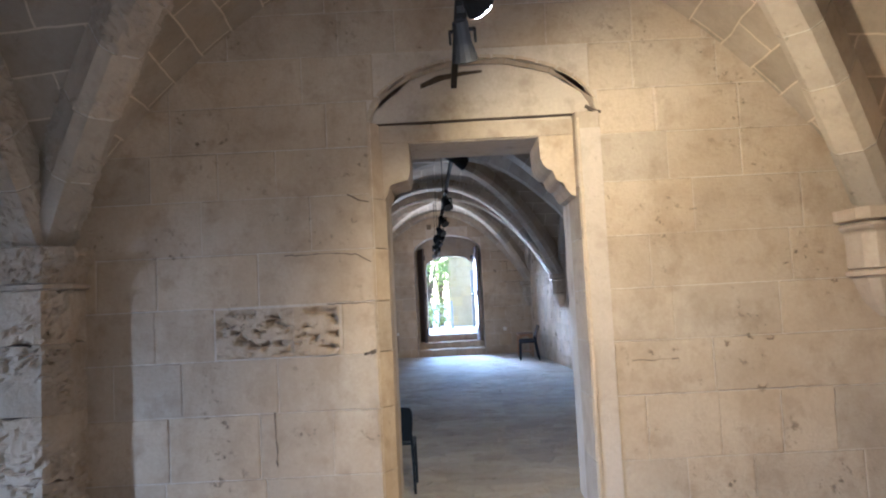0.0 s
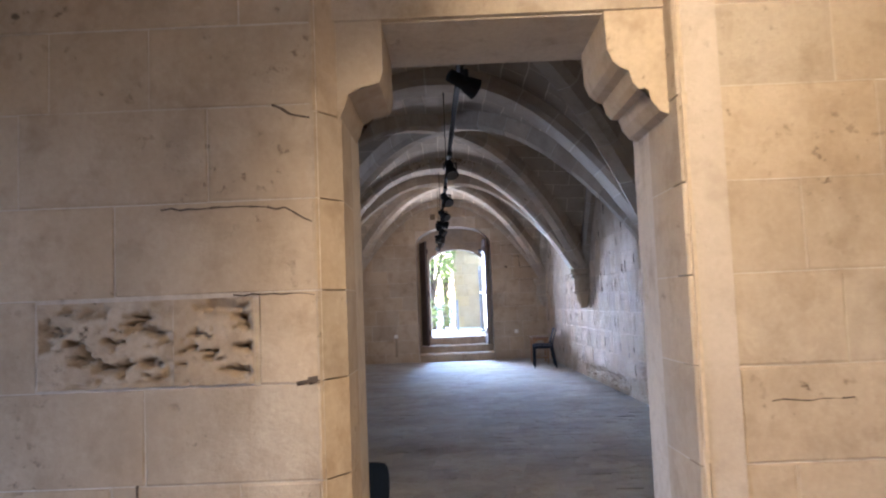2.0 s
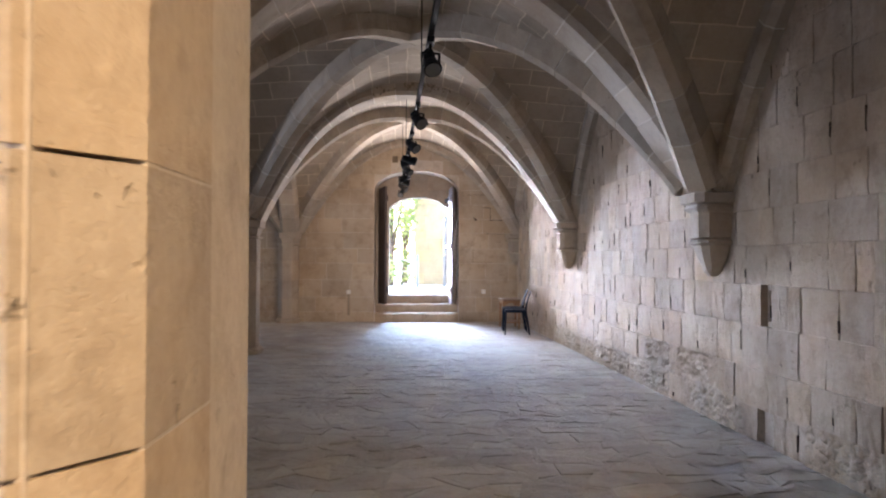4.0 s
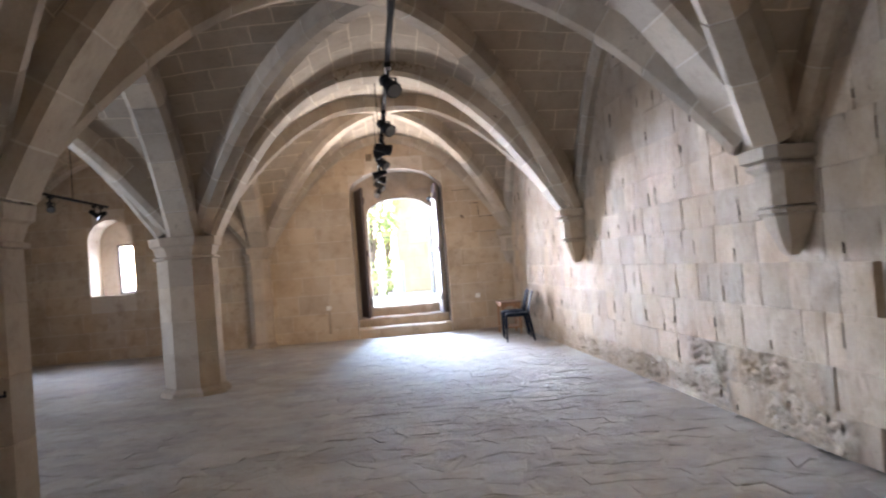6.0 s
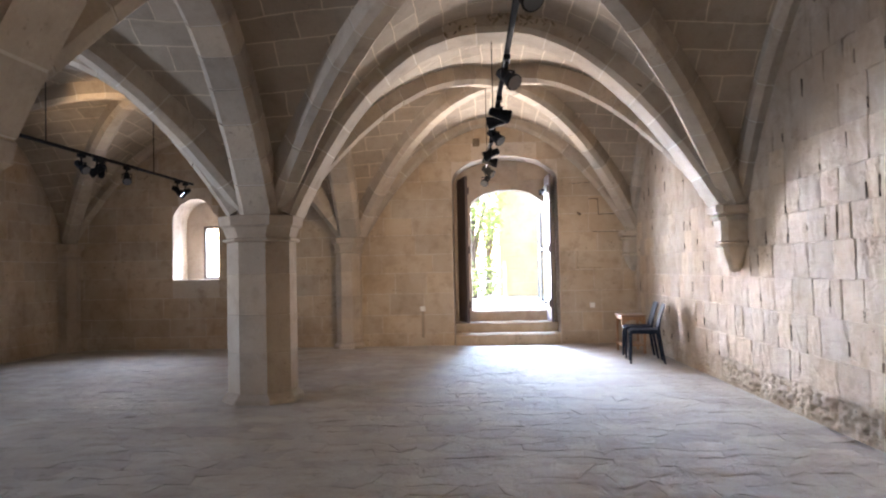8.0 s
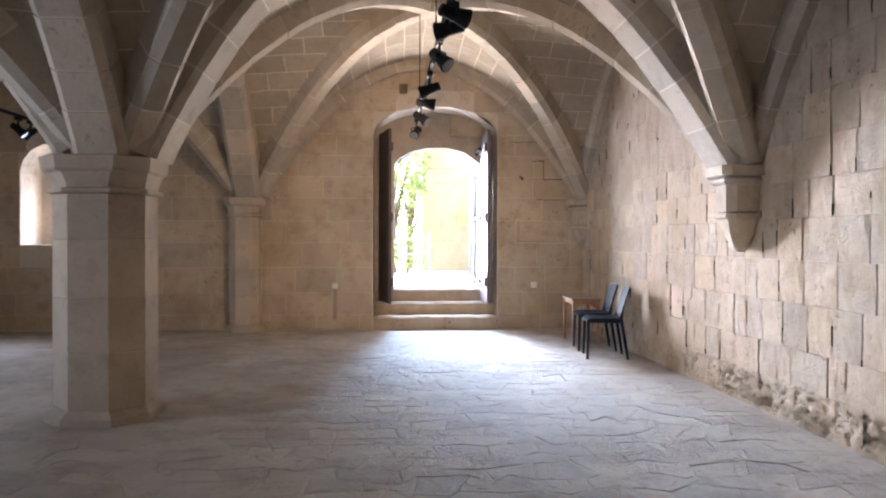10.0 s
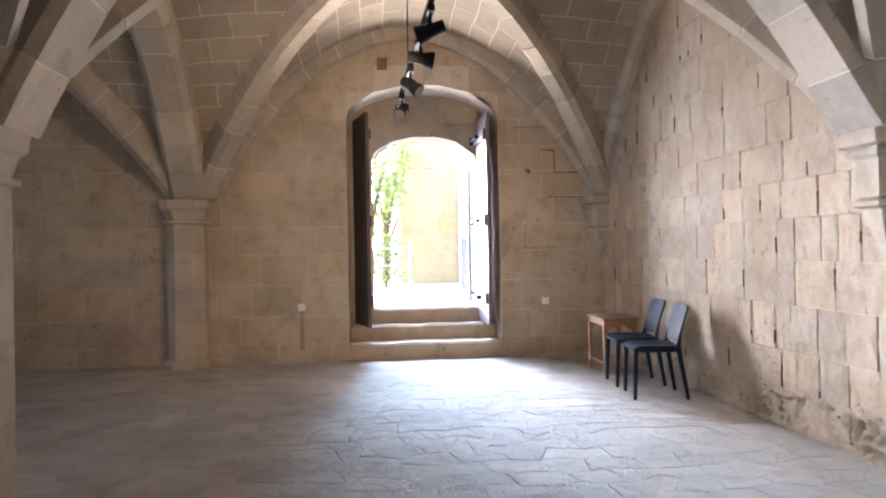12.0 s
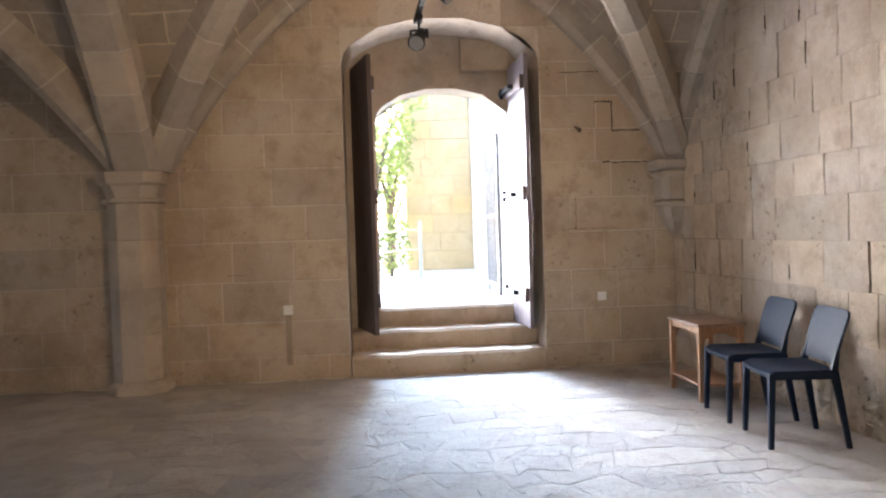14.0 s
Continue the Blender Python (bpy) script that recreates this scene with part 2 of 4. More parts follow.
def raw(name, verts, faces, material, parent=None):
    me = bpy.data.meshes.new(name)
    me.from_pydata(verts, [], faces)
    me.materials.append(material)
    ob = new(name, me)
    if parent:
        ob.parent = parent
    return ob


def thing(name, label, category, m=None, group="", kind=""):
    ob = new(name)
    ob.empty_display_size = 0.1
    if m is not None:
        ob.matrix_world = m
    return tagged(ob, label, category, group, kind)


def box(bm, x0, x1, y0, y1, z0, z1, m=None, bevel=0.0):
    vs = [Vector((x, y, z)) for z in (z0, z1) for y in (y0, y1) for x in (x0, x1)]
    if m is not None:
        vs = [m @ v for v in vs]
    v = [bm.verts.new(p) for p in vs]
    fs = [bm.faces.new([v[i] for i in q]) for q in ((0, 2, 3, 1), (4, 5, 7, 6), (0, 1, 5, 4), (2, 6, 7, 3), (0, 4, 6, 2), (1, 3, 7, 5))]
    if bevel:
        es = {e for f in fs for e in f.edges}
        bmesh.ops.bevel(bm, geom=list(es), offset=bevel, segments=2, affect='EDGES', profile=0.5)
    return bm


def boxed(x0, x1, y0, y1, z0, z1, m=None, bevel=0.0):
    return box(bmesh.new(), x0, x1, y0, y1, z0, z1, m, bevel)


def prism(bm, pts, m, depth):
    """Extrude the outline pts (u, z) of the plane m (x: along, y: depth, z: up) by depth."""
    a = [bm.verts.new(m @ Vector((u, 0, z))) for u, z in pts]
    b = [bm.verts.new(m @ Vector((u, depth, z))) for u, z in pts]
    n = len(pts)
    f1, f2 = bm.faces.new(a), bm.faces.new(b[::-1])
    for i in range(n):
        bm.faces.new((a[i], b[i], b[(i + 1) % n], a[(i + 1) % n]))
    bmesh.ops.triangulate(bm, faces=[f1, f2])


def arch_pts(ua, ub, zs, rise, n=14):
    c, h = (ua + ub) / 2, (ub - ua) / 2
    return [(c - h * math.cos(math.pi * i / n), zs + rise * math.sin(math.pi * i / n)) for i in range(n + 1)]


def wall_core(bm, m, u0, u1, z0, z1, depth, openings):
    """A wall with arched openings (ua, ub, sill, spring, rise) that go right through it."""
    at = u0
    for ua, ub, zs0, zs, rise in sorted(openings):
        if ua > at:
            prism(bm, [(at, z0), (ua, z0), (ua, z1), (at, z1)], m, depth)
        if zs0 > z0:
            prism(bm, [(ua, z0), (ub, z0), (ub, zs0), (ua, zs0)], m, depth)
        if rise:
            prism(bm, arch_pts(ua, ub, zs, rise) + [(ub, z1), (ua, z1)], m, depth)
        else:
            prism(bm, [(ua, zs), (ub, zs), (ub, z1), (ua, z1)], m, depth)
        at = ub
    prism(bm, [(at, z0), (u1, z0), (u1, z1), (at, z1)], m, depth)


def slab_data(u0, u1, z0, z1, proud, rnd, bev=0.012, rough=0.004, deep=0.0):
    """One hewn block: a bevelled face, standing proud of the wall towards -y."""
    j = lambda a: rnd.uniform(-a, a)
    back = [(u0, deep, z0), (u1, deep, z0), (u1, deep, z1), (u0, deep, z1)]
    rim = [(u + j(rough), -proud * 0.45, z + j(rough)) for u, _, z in back]
    bx, bz = min(bev, (u1 - u0) / 4), min(bev, (z1 - z0) / 4)
    face = [(u0 + bx + j(rough), -proud + j(rough * .6), z0 + bz + j(rough)), (u1 - bx + j(rough), -proud + j(rough * .6), z0 + bz + j(rough)),
            (u1 - bx + j(rough), -proud + j(rough * .6), z1 - bz + j(rough)), (u0 + bx + j(rough), -proud + j(rough * .6), z1 - bz + j(rough))]
    vs = back + rim + face
    fs = [(8, 9, 10, 11)]
    for k in range(4):
        n = (k + 1) % 4
        fs += [(k, n, n + 4, k + 4), (k + 4, n + 4, n + 8, k + 8)]
    return vs, fs


def rough_slab(u0, u1, z0, z1, proud, rnd, deep, amp=0.004, nx=6, nz=4):
    """A weathered block: its face a coarse uneven grid with rounded, broken edges."""
    vs, fs = [], []
    for j in range(nz + 1):
        for i in range(nx + 1):
            edge = i in (0, nx) or j in (0, nz)
            u = u0 + (u1 - u0) * i / nx + (0 if edge else rnd.uniform(-0.02, 0.02))
            z = z0 + (z1 - z0) * j / nz + (0 if edge else rnd.uniform(-0.015, 0.015))
            y = -proud + rnd.uniform(-amp, amp) + (rnd.uniform(0.001, 0.005) if edge else 0)
            vs.append((u, y, z))
    at = lambda i, j: j * (nx + 1) + i
    fs = [(at(i, j), at(i + 1, j), at(i + 1, j + 1), at(i, j + 1)) for j in range(nz) for i in range(nx)]
    k = len(vs)
    vs += [(u0, deep, z0), (u1, deep, z0), (u1, deep, z1), (u0, deep, z1)]
    fs.append(tuple([k, k + 1] + [at(i, 0) for i in range(nx, -1, -1)]))
    fs.append(tuple([k + 1, k + 2] + [at(nx, j) for j in range(nz, -1, -1)]))
    fs.append(tuple([k + 2, k + 3] + [at(i, nz) for i in range(nx + 1)]))
    fs.append(tuple([k + 3, k] + [at(0, j) for j in range(nz + 1)]))
    return vs, fs


def gap_at(z0, z1, openings, margin):
    out = []
    for ua, ub, zs0, zs, rise in openings:
        if z1 <= zs0 + 0.02 or z0 >= zs + rise:
            continue
        c, h = (ua + ub) / 2, (ub - ua) / 2
        if z0 > zs and rise:
            h *= math.sqrt(max(0, 1 - ((z0 - zs) / rise) ** 2))
        out.append((c - h - margin, c + h + margin))
    return sorted(out)


def block_face(wall, m, u0, u1, courses, mean, openings, material, seed, joint=0.005, proud=0.016, skip=None, bev=0.012, rough=0.004, top=None, limit=300, margin=0.004, deep=0.0, rugged=False, slots=None, fixed=None):
    """Lay hewn blocks on the face of a wall, course by course."""
    rnd = random.Random(seed)
    count, rest_v, rest_f = 0, [], []
    for zi in range(len(courses) - 1):
        z0, z1 = courses[zi], courses[zi + 1]
        spans, at = [], u0
        for ga, gb in gap_at(z0, z1, openings, margin):
            if ga > at:
                spans.append((at, ga))
            at = max(at, gb)
        if at < u1:
            spans.append((at, u1))
        for a, b in spans:
            cuts, p = [a], a + mean * rnd.uniform(0.3, 1.1)
            while p < b - mean * 0.3:
                cuts.append(p)
                p += mean * rnd.choice((0.62, 0.8, 1.0, 1.0, 1.25, 1.45)) * rnd.uniform(0.88, 1.12)
            cuts.append(b)
            if fixed and any(a < c < b for c in fixed.get(zi, ())):
                cuts = [a] + [c for c in fixed[zi] if a < c < b] + [b]
            for c0, c1 in zip(cuts, cuts[1:]):
                if c1 - c0 < 0.05 or (skip and skip((c0 + c1) / 2, (z0 + z1) / 2)):
                    continue
                if top and z0 > top((c0 + c1) / 2) + 0.12:
                    continue
                if slots is not None and rnd.random() < 0.3:
                    slots.append((c1, z0 + (z1 - z0) * rnd.uniform(0.0, 0.4), z0 + (z1 - z0) * rnd.uniform(0.6, 1.0)))
                if rugged:
                    vs, fs = rough_slab(c0 + joint, c1 - joint, z0 + joint * 0.3, z1 - joint * 0.3, proud * rnd.uniform(0.6, 1.25), rnd, deep)
                else:
                    vs, fs = slab_data(c0 + joint, c1 - joint, z0 + joint, z1 - joint, proud * rnd.uniform(0.6, 1.25), rnd, bev, rough, deep)
                vs = [m @ Vector(v) for v in vs]
                if count < limit:
                    raw("stone_block", vs, fs, material, wall)
                    count += 1
                else:
                    k = len(rest_v)
                    rest_v += vs
                    rest_f += [tuple(i + k for i in f) for f in fs]
    if rest_v:
        tagged(raw("stone_blocks", rest_v, rest_f, material, wall), kind="stuff")


def octagon(half, cham):
    c = half - cham
    return [(half, -c), (half, c), (c, half), (-c, half), (-half, c), (-half, -c), (-c, -half), (c, -half)]


def loft(bm, sections):
    """sections: (z, half, chamfer) from below upwards, about the local z axis."""
    rings = [[bm.verts.new((x, y, z)) for x, y in octagon(h, c)] for z, h, c in sections]
    for a, b in zip(rings, rings[1:]):
        for i in range(8):
            bm.faces.new((a[i], a[(i + 1) % 8], b[(i + 1) % 8], b[i]))
    bm.faces.new(rings[0][::-1])
    bm.faces.new(rings[-1])
    return bm


def ring_tube(bm, sections, m, n=14):
    """A turned shape about local x; sections: (x, radius)."""
    rings = [[bm.verts.new(m @ Vector((x, r * math.cos(6.2832 * k / n), r * math.sin(6.2832 * k / n)))) for k in range(n)] for x, r in sections]
    for a, b in zip(rings, rings[1:]):
        for k in range(n):
            bm.faces.new((a[k], a[(k + 1) % n], b[(k + 1) % n], b[k]))
    bm.faces.new(rings[0][::-1]), bm.faces.new(rings[-1])
    return bm


# ---- plan ----
WX = lambda y: 2.56 - 0.0244 * (y - 10.0)   # face of the east wall
PX, AX = -2.57, -7.8                         # pier line, west wall
BAYS = [5.1, 10.0, 14.9, 19.85]
ZS, CROWN = 1.97, 3.98
DOORWALL = 4.8

# ---- floor ----
bm = boxed(-8.0, 3.2, -5.4, 5.2, -0.25, -0.012)
floor_south = tagged(part("floor", bm, DIRT), "earth joints under worn stone paving of the entrance room", "floor", kind="structure")
bm = boxed(-8.0, 3.0, 5.2, 19.9, -0.25, FZ - 0.016)
floor = tagged(part("floor", bm, DIRT), "uneven worn grey flagstone floor of a vaulted hall", "floor", kind="structure")

# ---- walls ----
HIGH = 4.7
courses_n = [FZ, 0.28, 0.6, 0.97, 1.33, 1.65, 1.99, 2.3, 2.61, 2.93, 3.26, 3.57, 3.9, 4.3]

M_N = pose(0, 19.85, 0)
NICHE = (-0.8, 1.03, 0.0, 2.92, 0.43)
WIN_N = (-5.82, -4.99, 1.29, 2.32, 0.42)
bm = bmesh.new()
wall_core(bm, M_N, -8.0, 3.0, -0.2, HIGH, 0.62, [NICHE, WIN_N])
wall_north = tagged(part("wall_north", bm, WALLCORE), "beige limestone block end wall with a door niche and an arched window", "wall", kind="structure")
DOOR_N = (-0.5, 0.84, 0.6, 2.5, 0.32)
bm = bmesh.new()
wall_core(bm, pose(0, 20.47, 0), -1.2, 1.45, -0.2, HIGH, 0.35, [DOOR_N])
tagged(part("door_surround", bm, STONE), "smooth limestone door surround with a segmental arched head", "door surround", kind="structure")
bm = bmesh.new()
wall_core(bm, pose(0, 20.47, 0), -6.2, -4.6, -0.2, HIGH, 0.2, [(-5.5, -4.97, 1.29, 2.28, 0.0)])
tagged(part("window_surround", bm, PLASTER), "plastered inner reveal of a small window", "window surround", kind="structure")

EANG = math.degrees(math.atan(0.0244))
M_E = pose(WX(5.2), 5.2, 0, 0, 0, 90 + EANG) @ Matrix.Diagonal((1, -1, 1, 1))
bm = bmesh.new()
wall_core(bm, M_E @ pose(0, 0.05, 0), -0.3, 15.2, -0.2, HIGH, 0.5, [(4.035, 4.15, 0.97, 1.16, 0.06)])
box(bm, 3.9, 4.3, 0.22, 0.4, 0.85, 1.35, M_E)
wall_east = tagged(part("wall_east", bm, WALLCORE), "long rough pale limestone wall with eroded lower courses", "wall", kind="structure")

M_W = pose(AX, 5.2, 0, 0, 0, 90)
WIN_W = [(y - 5.2 - 0.41, y - 5.2 + 0.41, 1.29, 2.32, 0.41) for y in (7.5, 12.45, 17.4)]
bm = bmesh.new()
wall_core(bm, M_W, -0.3, 15.2, -0.2, HIGH, 0.62, WIN_W)
wall_west = tagged(part("wall_west", bm, WALLCORE), "beige limestone side wall with small arched windows", "wall", kind="structure")

# the wall between the two rooms, with its doorway
M_S = pose(0, DOORWALL, 0)
DOOR_S = (-0.375, 0.925, -0.2, 2.6, 0.0)
bm = bmesh.new()
wall_core(bm, pose(0, DOORWALL + 0.12, 0), -8.0, 3.4, -0.2, HIGH, 0.55, [DOOR_S])
wall_core(bm, M_S, -8.0, 3.4, -0.2, HIGH, 0.119, [(-0.45, 1.07, -0.2, 2.735, 0.40), (-1.51, -0.71, 1.21, 1.51, 0.0)])
wall_south = tagged(part("wall_south", bm, WALLCORE), "limestone block wall with a narrow lintelled doorway", "wall", kind="structure")

# entrance room behind the camera
bm = bmesh.new()
wall_core(bm, pose(2.95, -5.2, 0, 0, 0, 90), 0, 10.1, -0.2, HIGH, -0.4, [])
tagged(part("wall_entrance_east", bm, WALLCORE), "plain limestone side wall of the entrance room", "wall", kind="structure")
bm = bmesh.new()
wall_core(bm, pose(AX, -5.2, 0, 0, 0, 90), 0, 10.1, -0.2, HIGH, 0.62, [(4.89, 5.71, 1.29, 2.32, 0.41)])
tagged(part("wall_entrance_west", bm, WALLCORE), "plain limestone wall with a small arched window", "wall", kind="structure")
bm = bmesh.new()
wall_core(bm, pose(0, -5.6, 0), -8.4, 3.4, -0.2, HIGH, 0.4, [])
tagged(part("wall_entrance_back", bm, WALLCORE), "plain limestone back wall of the entrance room", "wall", kind="structure")


# ---- vaults ----
def web(bm, uvl, x0, x1, y0, y1, zs=ZS, crown=CROWN, dome=0.17, n=18):
    cx, cy, hx, hy = (x0 + x1) / 2, (y0 + y1) / 2, (x1 - x0) / 2, (y1 - y0) / 2
    g = [math.copysign(abs(k / n) ** 0.85, k) for k in range(-n, n + 1)]
    vz = lambda u, v: zs + (crown - zs) * (1 - min(abs(u), abs(v)) ** 2.0) + dome * (1 - u * u) * (1 - v * v)
    vert = {(i, j): bm.verts.new((cx + hx * u, cy + hy * v, vz(u, v))) for i, u in enumerate(g) for j, v in enumerate(g)}

    def face(keys):
        f = bm.faces.new([vert[k] for k in keys])
        mu, mv = sum(g[k[0]] for k in keys) / len(keys), sum(g[k[1]] for k in keys) / len(keys)
        for loop, (i, j) in zip(f.loops, keys):
            u, v = g[i], g[j]
            if abs(mu) < abs(mv):
                loop[uvl].uv = (hy * v + 3, math.copysign(math.hypot(hx * u, (crown - zs) * u * u * 1.1), u) + 9 + (1 if mv > 0 else 0) * 0.13)
            else:
                loop[uvl].uv = (hx * u + 7, math.copysign(math.hypot(hy * v, (crown - zs) * v * v * 1.1), v) + 9)
    for i in range(2 * n):
        for j in range(2 * n):
            q = [(i, j), (i + 1, j), (i + 1, j + 1), (i, j + 1)]
            if i == j:
                face([q[0], q[1], q[2]]), face([q[0], q[2], q[3]])
            elif i + j == 2 * n - 1:
                face([q[0], q[1], q[3]]), face([q[1], q[2], q[3]])
            else:
                face(q)


def ceiling(name, cells, label):
    bm = bmesh.new()
    uvl = bm.loops.layers.uv.new("UVMap")
    for c in cells:
        web(bm, uvl, *c)
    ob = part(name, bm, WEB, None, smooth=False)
    return tagged(ob, label, "ceiling", kind="structure")


NAVE_E = 2.50
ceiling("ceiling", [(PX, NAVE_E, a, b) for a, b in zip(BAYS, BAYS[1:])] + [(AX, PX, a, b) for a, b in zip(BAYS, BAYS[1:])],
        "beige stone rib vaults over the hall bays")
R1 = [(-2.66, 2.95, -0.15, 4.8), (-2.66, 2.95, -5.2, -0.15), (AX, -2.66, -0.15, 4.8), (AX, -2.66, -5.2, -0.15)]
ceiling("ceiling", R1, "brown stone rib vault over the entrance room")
bm = boxed(-8.6, 3.6, -5.8, 20.8, HIGH, HIGH + 0.2)
tagged(part("roof_slab", bm, WALLCORE), "roof closing the building above the vaults", "roof", kind="structure")

PROFILE_T = [(0.42, 0.25), (0.05, 0.25), (0.0, 0.19), (0.0, -0.19), (0.05, -0.25), (0.42, -0.25)]
PROFILE_D = [(0.30, 0.135), (0.06, 0.135), (0.0, 0.075), (0.0, -0.075), (0.06, -0.135), (0.30, -0.135)]
PROFILE_A = [(0.42, 0.2), (0.06, 0.2), (0.0, 0.14), (0.0, -0.14), (0.06, -0.2), (0.42, -0.2)]
PROFILE_W = [(0.2, 0.12), (0.05, 0.12), (0.0, 0.06), (0.0, -0.06), (0.05, -0.12), (0.2, -0.12)]


def arch(name, a, b, zs, crown, profile, label, stones=14, power=2.0, category="arch", power_a=None):
    """An arch of separate voussoirs from a to b (plan points), springing at zs."""
    a, b = Vector((*a, 0)), Vector((*b, 0))
    mid, half = (a + b) / 2, (b - a) / 2
    d, L = half.normalized(), half.length
    side = Vector((-d.y, d.x, 0))
    ob = thing(name, label, category, Matrix.Translation((mid.x, mid.y, zs)))
    rnd = random.Random(int(abs(mid.x * 31 + mid.y * 77) * 10))
    # even steps of arc length
    us = np.linspace(-1, 1, 241)
    pw = lambda u: power if u > 0 else power_a or power
    xs, zz = us * L, np.array([crown - (crown - zs) * abs(u) ** pw(u) for u in us])
    arc = np.concatenate([[0], np.cumsum(np.hypot(np.diff(xs), np.diff(zz)))])
    base = Vector((mid.x, mid.y, zs))

    def section(s, outline, shift=0.0):
        u = np.interp(s, arc, us)
        z = crown - (crown - zs) * abs(u) ** pw(u)
        slope = -(crown - zs) * pw(u) * abs(u) ** (pw(u) - 1) * (1 if u > 0 else -1) / L
        t = Vector((d.x, d.y, slope)).normalized()
        nrm = Vector((-d.x * t.z, -d.y * t.z, math.hypot(t.x, t.y)))
        o = Vector((mid.x + d.x * u * L, mid.y + d.y * u * L, z)) + nrm * shift
        return [o + nrm * h + side * w - base for h, w in outline]

    def tube(name, stops, outline, material, wobble):
        n, rings = len(outline), len(stops)
        vs = [p for q in stops for p in section(q, outline, rnd.uniform(-wobble, wobble))]
        fs = [tuple(range(n))[::-1], tuple(range((rings - 1) * n, rings * n))]
        for r in range(rings - 1):
            fs += [(r * n + i, r * n + (i + 1) % n, (r + 1) * n + (i + 1) % n, (r + 1) * n + i) for i in range(n)]
        raw(name, vs, fs, material, ob)
    cuts = [0.0] + [arc[-1] * (k + rnd.uniform(-0.13, 0.13)) / stones for k in range(1, stones)] + [arc[-1]]
    for s0, s1 in zip(cuts, cuts[1:]):
        g = rnd.uniform(0.004, 0.009)
        tube("voussoir", np.linspace(s0 + g, s1 - g, 3), profile, RIB, 0.004)
    tube("mortar_core", np.linspace(0.0, arc[-1], 49), [(h + 0.006, w * 0.965) for h, w in profile], MORTAR, 0.001)
    return ob


def vault_ribs(x0, x1, y0, y1, inset, label):
    c = inset
    arch("diagonal_rib", (x0 + c, y0 + c), (x1 - c, y1 - c), ZS, CROWN - 0.06, PROFILE_D, label, 18, 2.1, "rib")
    arch("diagonal_rib", (x0 + c, y1 - c), (x1 - c, y0 + c), ZS, CROWN - 0.066, PROFILE_D, label, 18, 2.1, "rib")


for y0, y1 in zip(BAYS, BAYS[1:]):
    vault_ribs(PX, 2.46, y0, y1, 0.2, "pale stone diagonal vault rib of the hall")
    vault_ribs(AX, PX, y0, y1, 0.2, "shaded stone diagonal vault rib of the side aisle")
for y in BAYS[1:3]:
    arch("transverse_arch", (PX + 0.36, y), (WX(y) - 0.27, y), ZS, 3.84, PROFILE_T, "broad chamfered stone arch spanning the hall", 17, 1.95, power_a=2.5)
    arch("transverse_arch", (AX + 0.3, y), (PX - 0.36, y), ZS, 3.78, PROFILE_T, "broad chamfered stone arch spanning the side aisle", 17)
for y0, y1 in zip(BAYS, BAYS[1:]):
    arch("arcade_arch", (PX, y0 + (0.35 if y0 > 6 else 0.4)), (PX, y1 - 0.33), ZS, 3.75, PROFILE_A, "broad stone arcade arch between two piers", 17)
    arch("wall_rib", (WX(y0) - 0.02, y0 + 0.2), (WX(y1) - 0.02, y1 - 0.2), ZS, 3.86, PROFILE_W, "thin stone rib along the side wall", 14, category="rib")
arch("wall_rib", (PX + 0.25, 19.82), (2.2, 19.82), ZS, 3.86, PROFILE_W, "thin stone rib along the end wall", 14, category="rib")
arch("wall_rib", (AX + 0.2, 19.82), (PX - 0.25, 19.82), ZS, 3.86, PROFILE_W, "thin stone rib along the end wall", 14, category="rib")
vault_ribs(-2.66, 2.95, -0.15, 4.8, 0.22, "worn stone diagonal vault rib of the entrance room")
arch("arcade_arch", (-2.66, -0.15), (-2.66, 4.5), ZS, 3.75, PROFILE_A, "broad stone arcade arch of the entrance room", 17)


# ---- piers, engaged columns, corbels ----
def pier(x, y, fz, label, half=0.315, cham=0.183, mat=None):
    ob = thing("pier", label, "pier", Matrix.Translation((x, y, fz)))
    top = ZS - fz
    part("plinth", loft(bmesh.new(), [(0, half + 0.05, cham + 0.01), (0.05, half + 0.045, cham + 0.01), (0.10, half + 0.004, cham)]), mat or PIER, ob)
    z, k, hs = 0.10, 0, [0.42, 0.40, 0.43, 0.33]
    while k < len(hs):
        h = hs[k] * (top - 0.10 - 0.27) / sum(hs)
        part("drum", loft(bmesh.new(), [(z, half - 0.005, cham), (z + 0.007, half, cham), (z + h - 0.007, half, cham), (z + h, half - 0.005, cham)]), mat or PIER, ob)
        z, k = z + h, k + 1
    part("neck_ring", loft(bmesh.new(), [(z, half, cham), (z + 0.01, half + 0.03, cham), (z + 0.035, half + 0.03, cham), (z + 0.045, half, cham)]), mat or PIER, ob)
    part("capital", loft(bmesh.new(), [(z + 0.045, half, cham), (z + 0.12, half + 0.02, cham), (z + 0.15, half + 0.03, cham), (z + 0.17, half + 0.055, cham), (z + 0.262, half + 0.065, cham), (z + 0.27, half + 0.055, cham)]), mat or PIER, ob)
    return ob


pier(PX - 0.04, 10.02, FZ, "chamfered limestone pier with moulded capital and iron bracket")
pier(PX - 0.005, 14.72, FZ, "chamfered limestone pier with moulded capital in the hall", 0.33, 0.19)
pier(PX - 0.06, 19.76, FZ, "engaged limestone column against the end wall", 0.21, 0.115)
pier(AX, 19.86, FZ, "engaged corner column of the side aisle", 0.27, 0.11)
for y in BAYS[1:3]:
    pier(AX, y, FZ, "engaged limestone column against the aisle wall", 0.27, 0.11)
worn_pier = pier(-2.68, 4.78, 0.0, "weathered pocked engaged column beside the entrance room wall", 0.31, 0.12, ERODED)


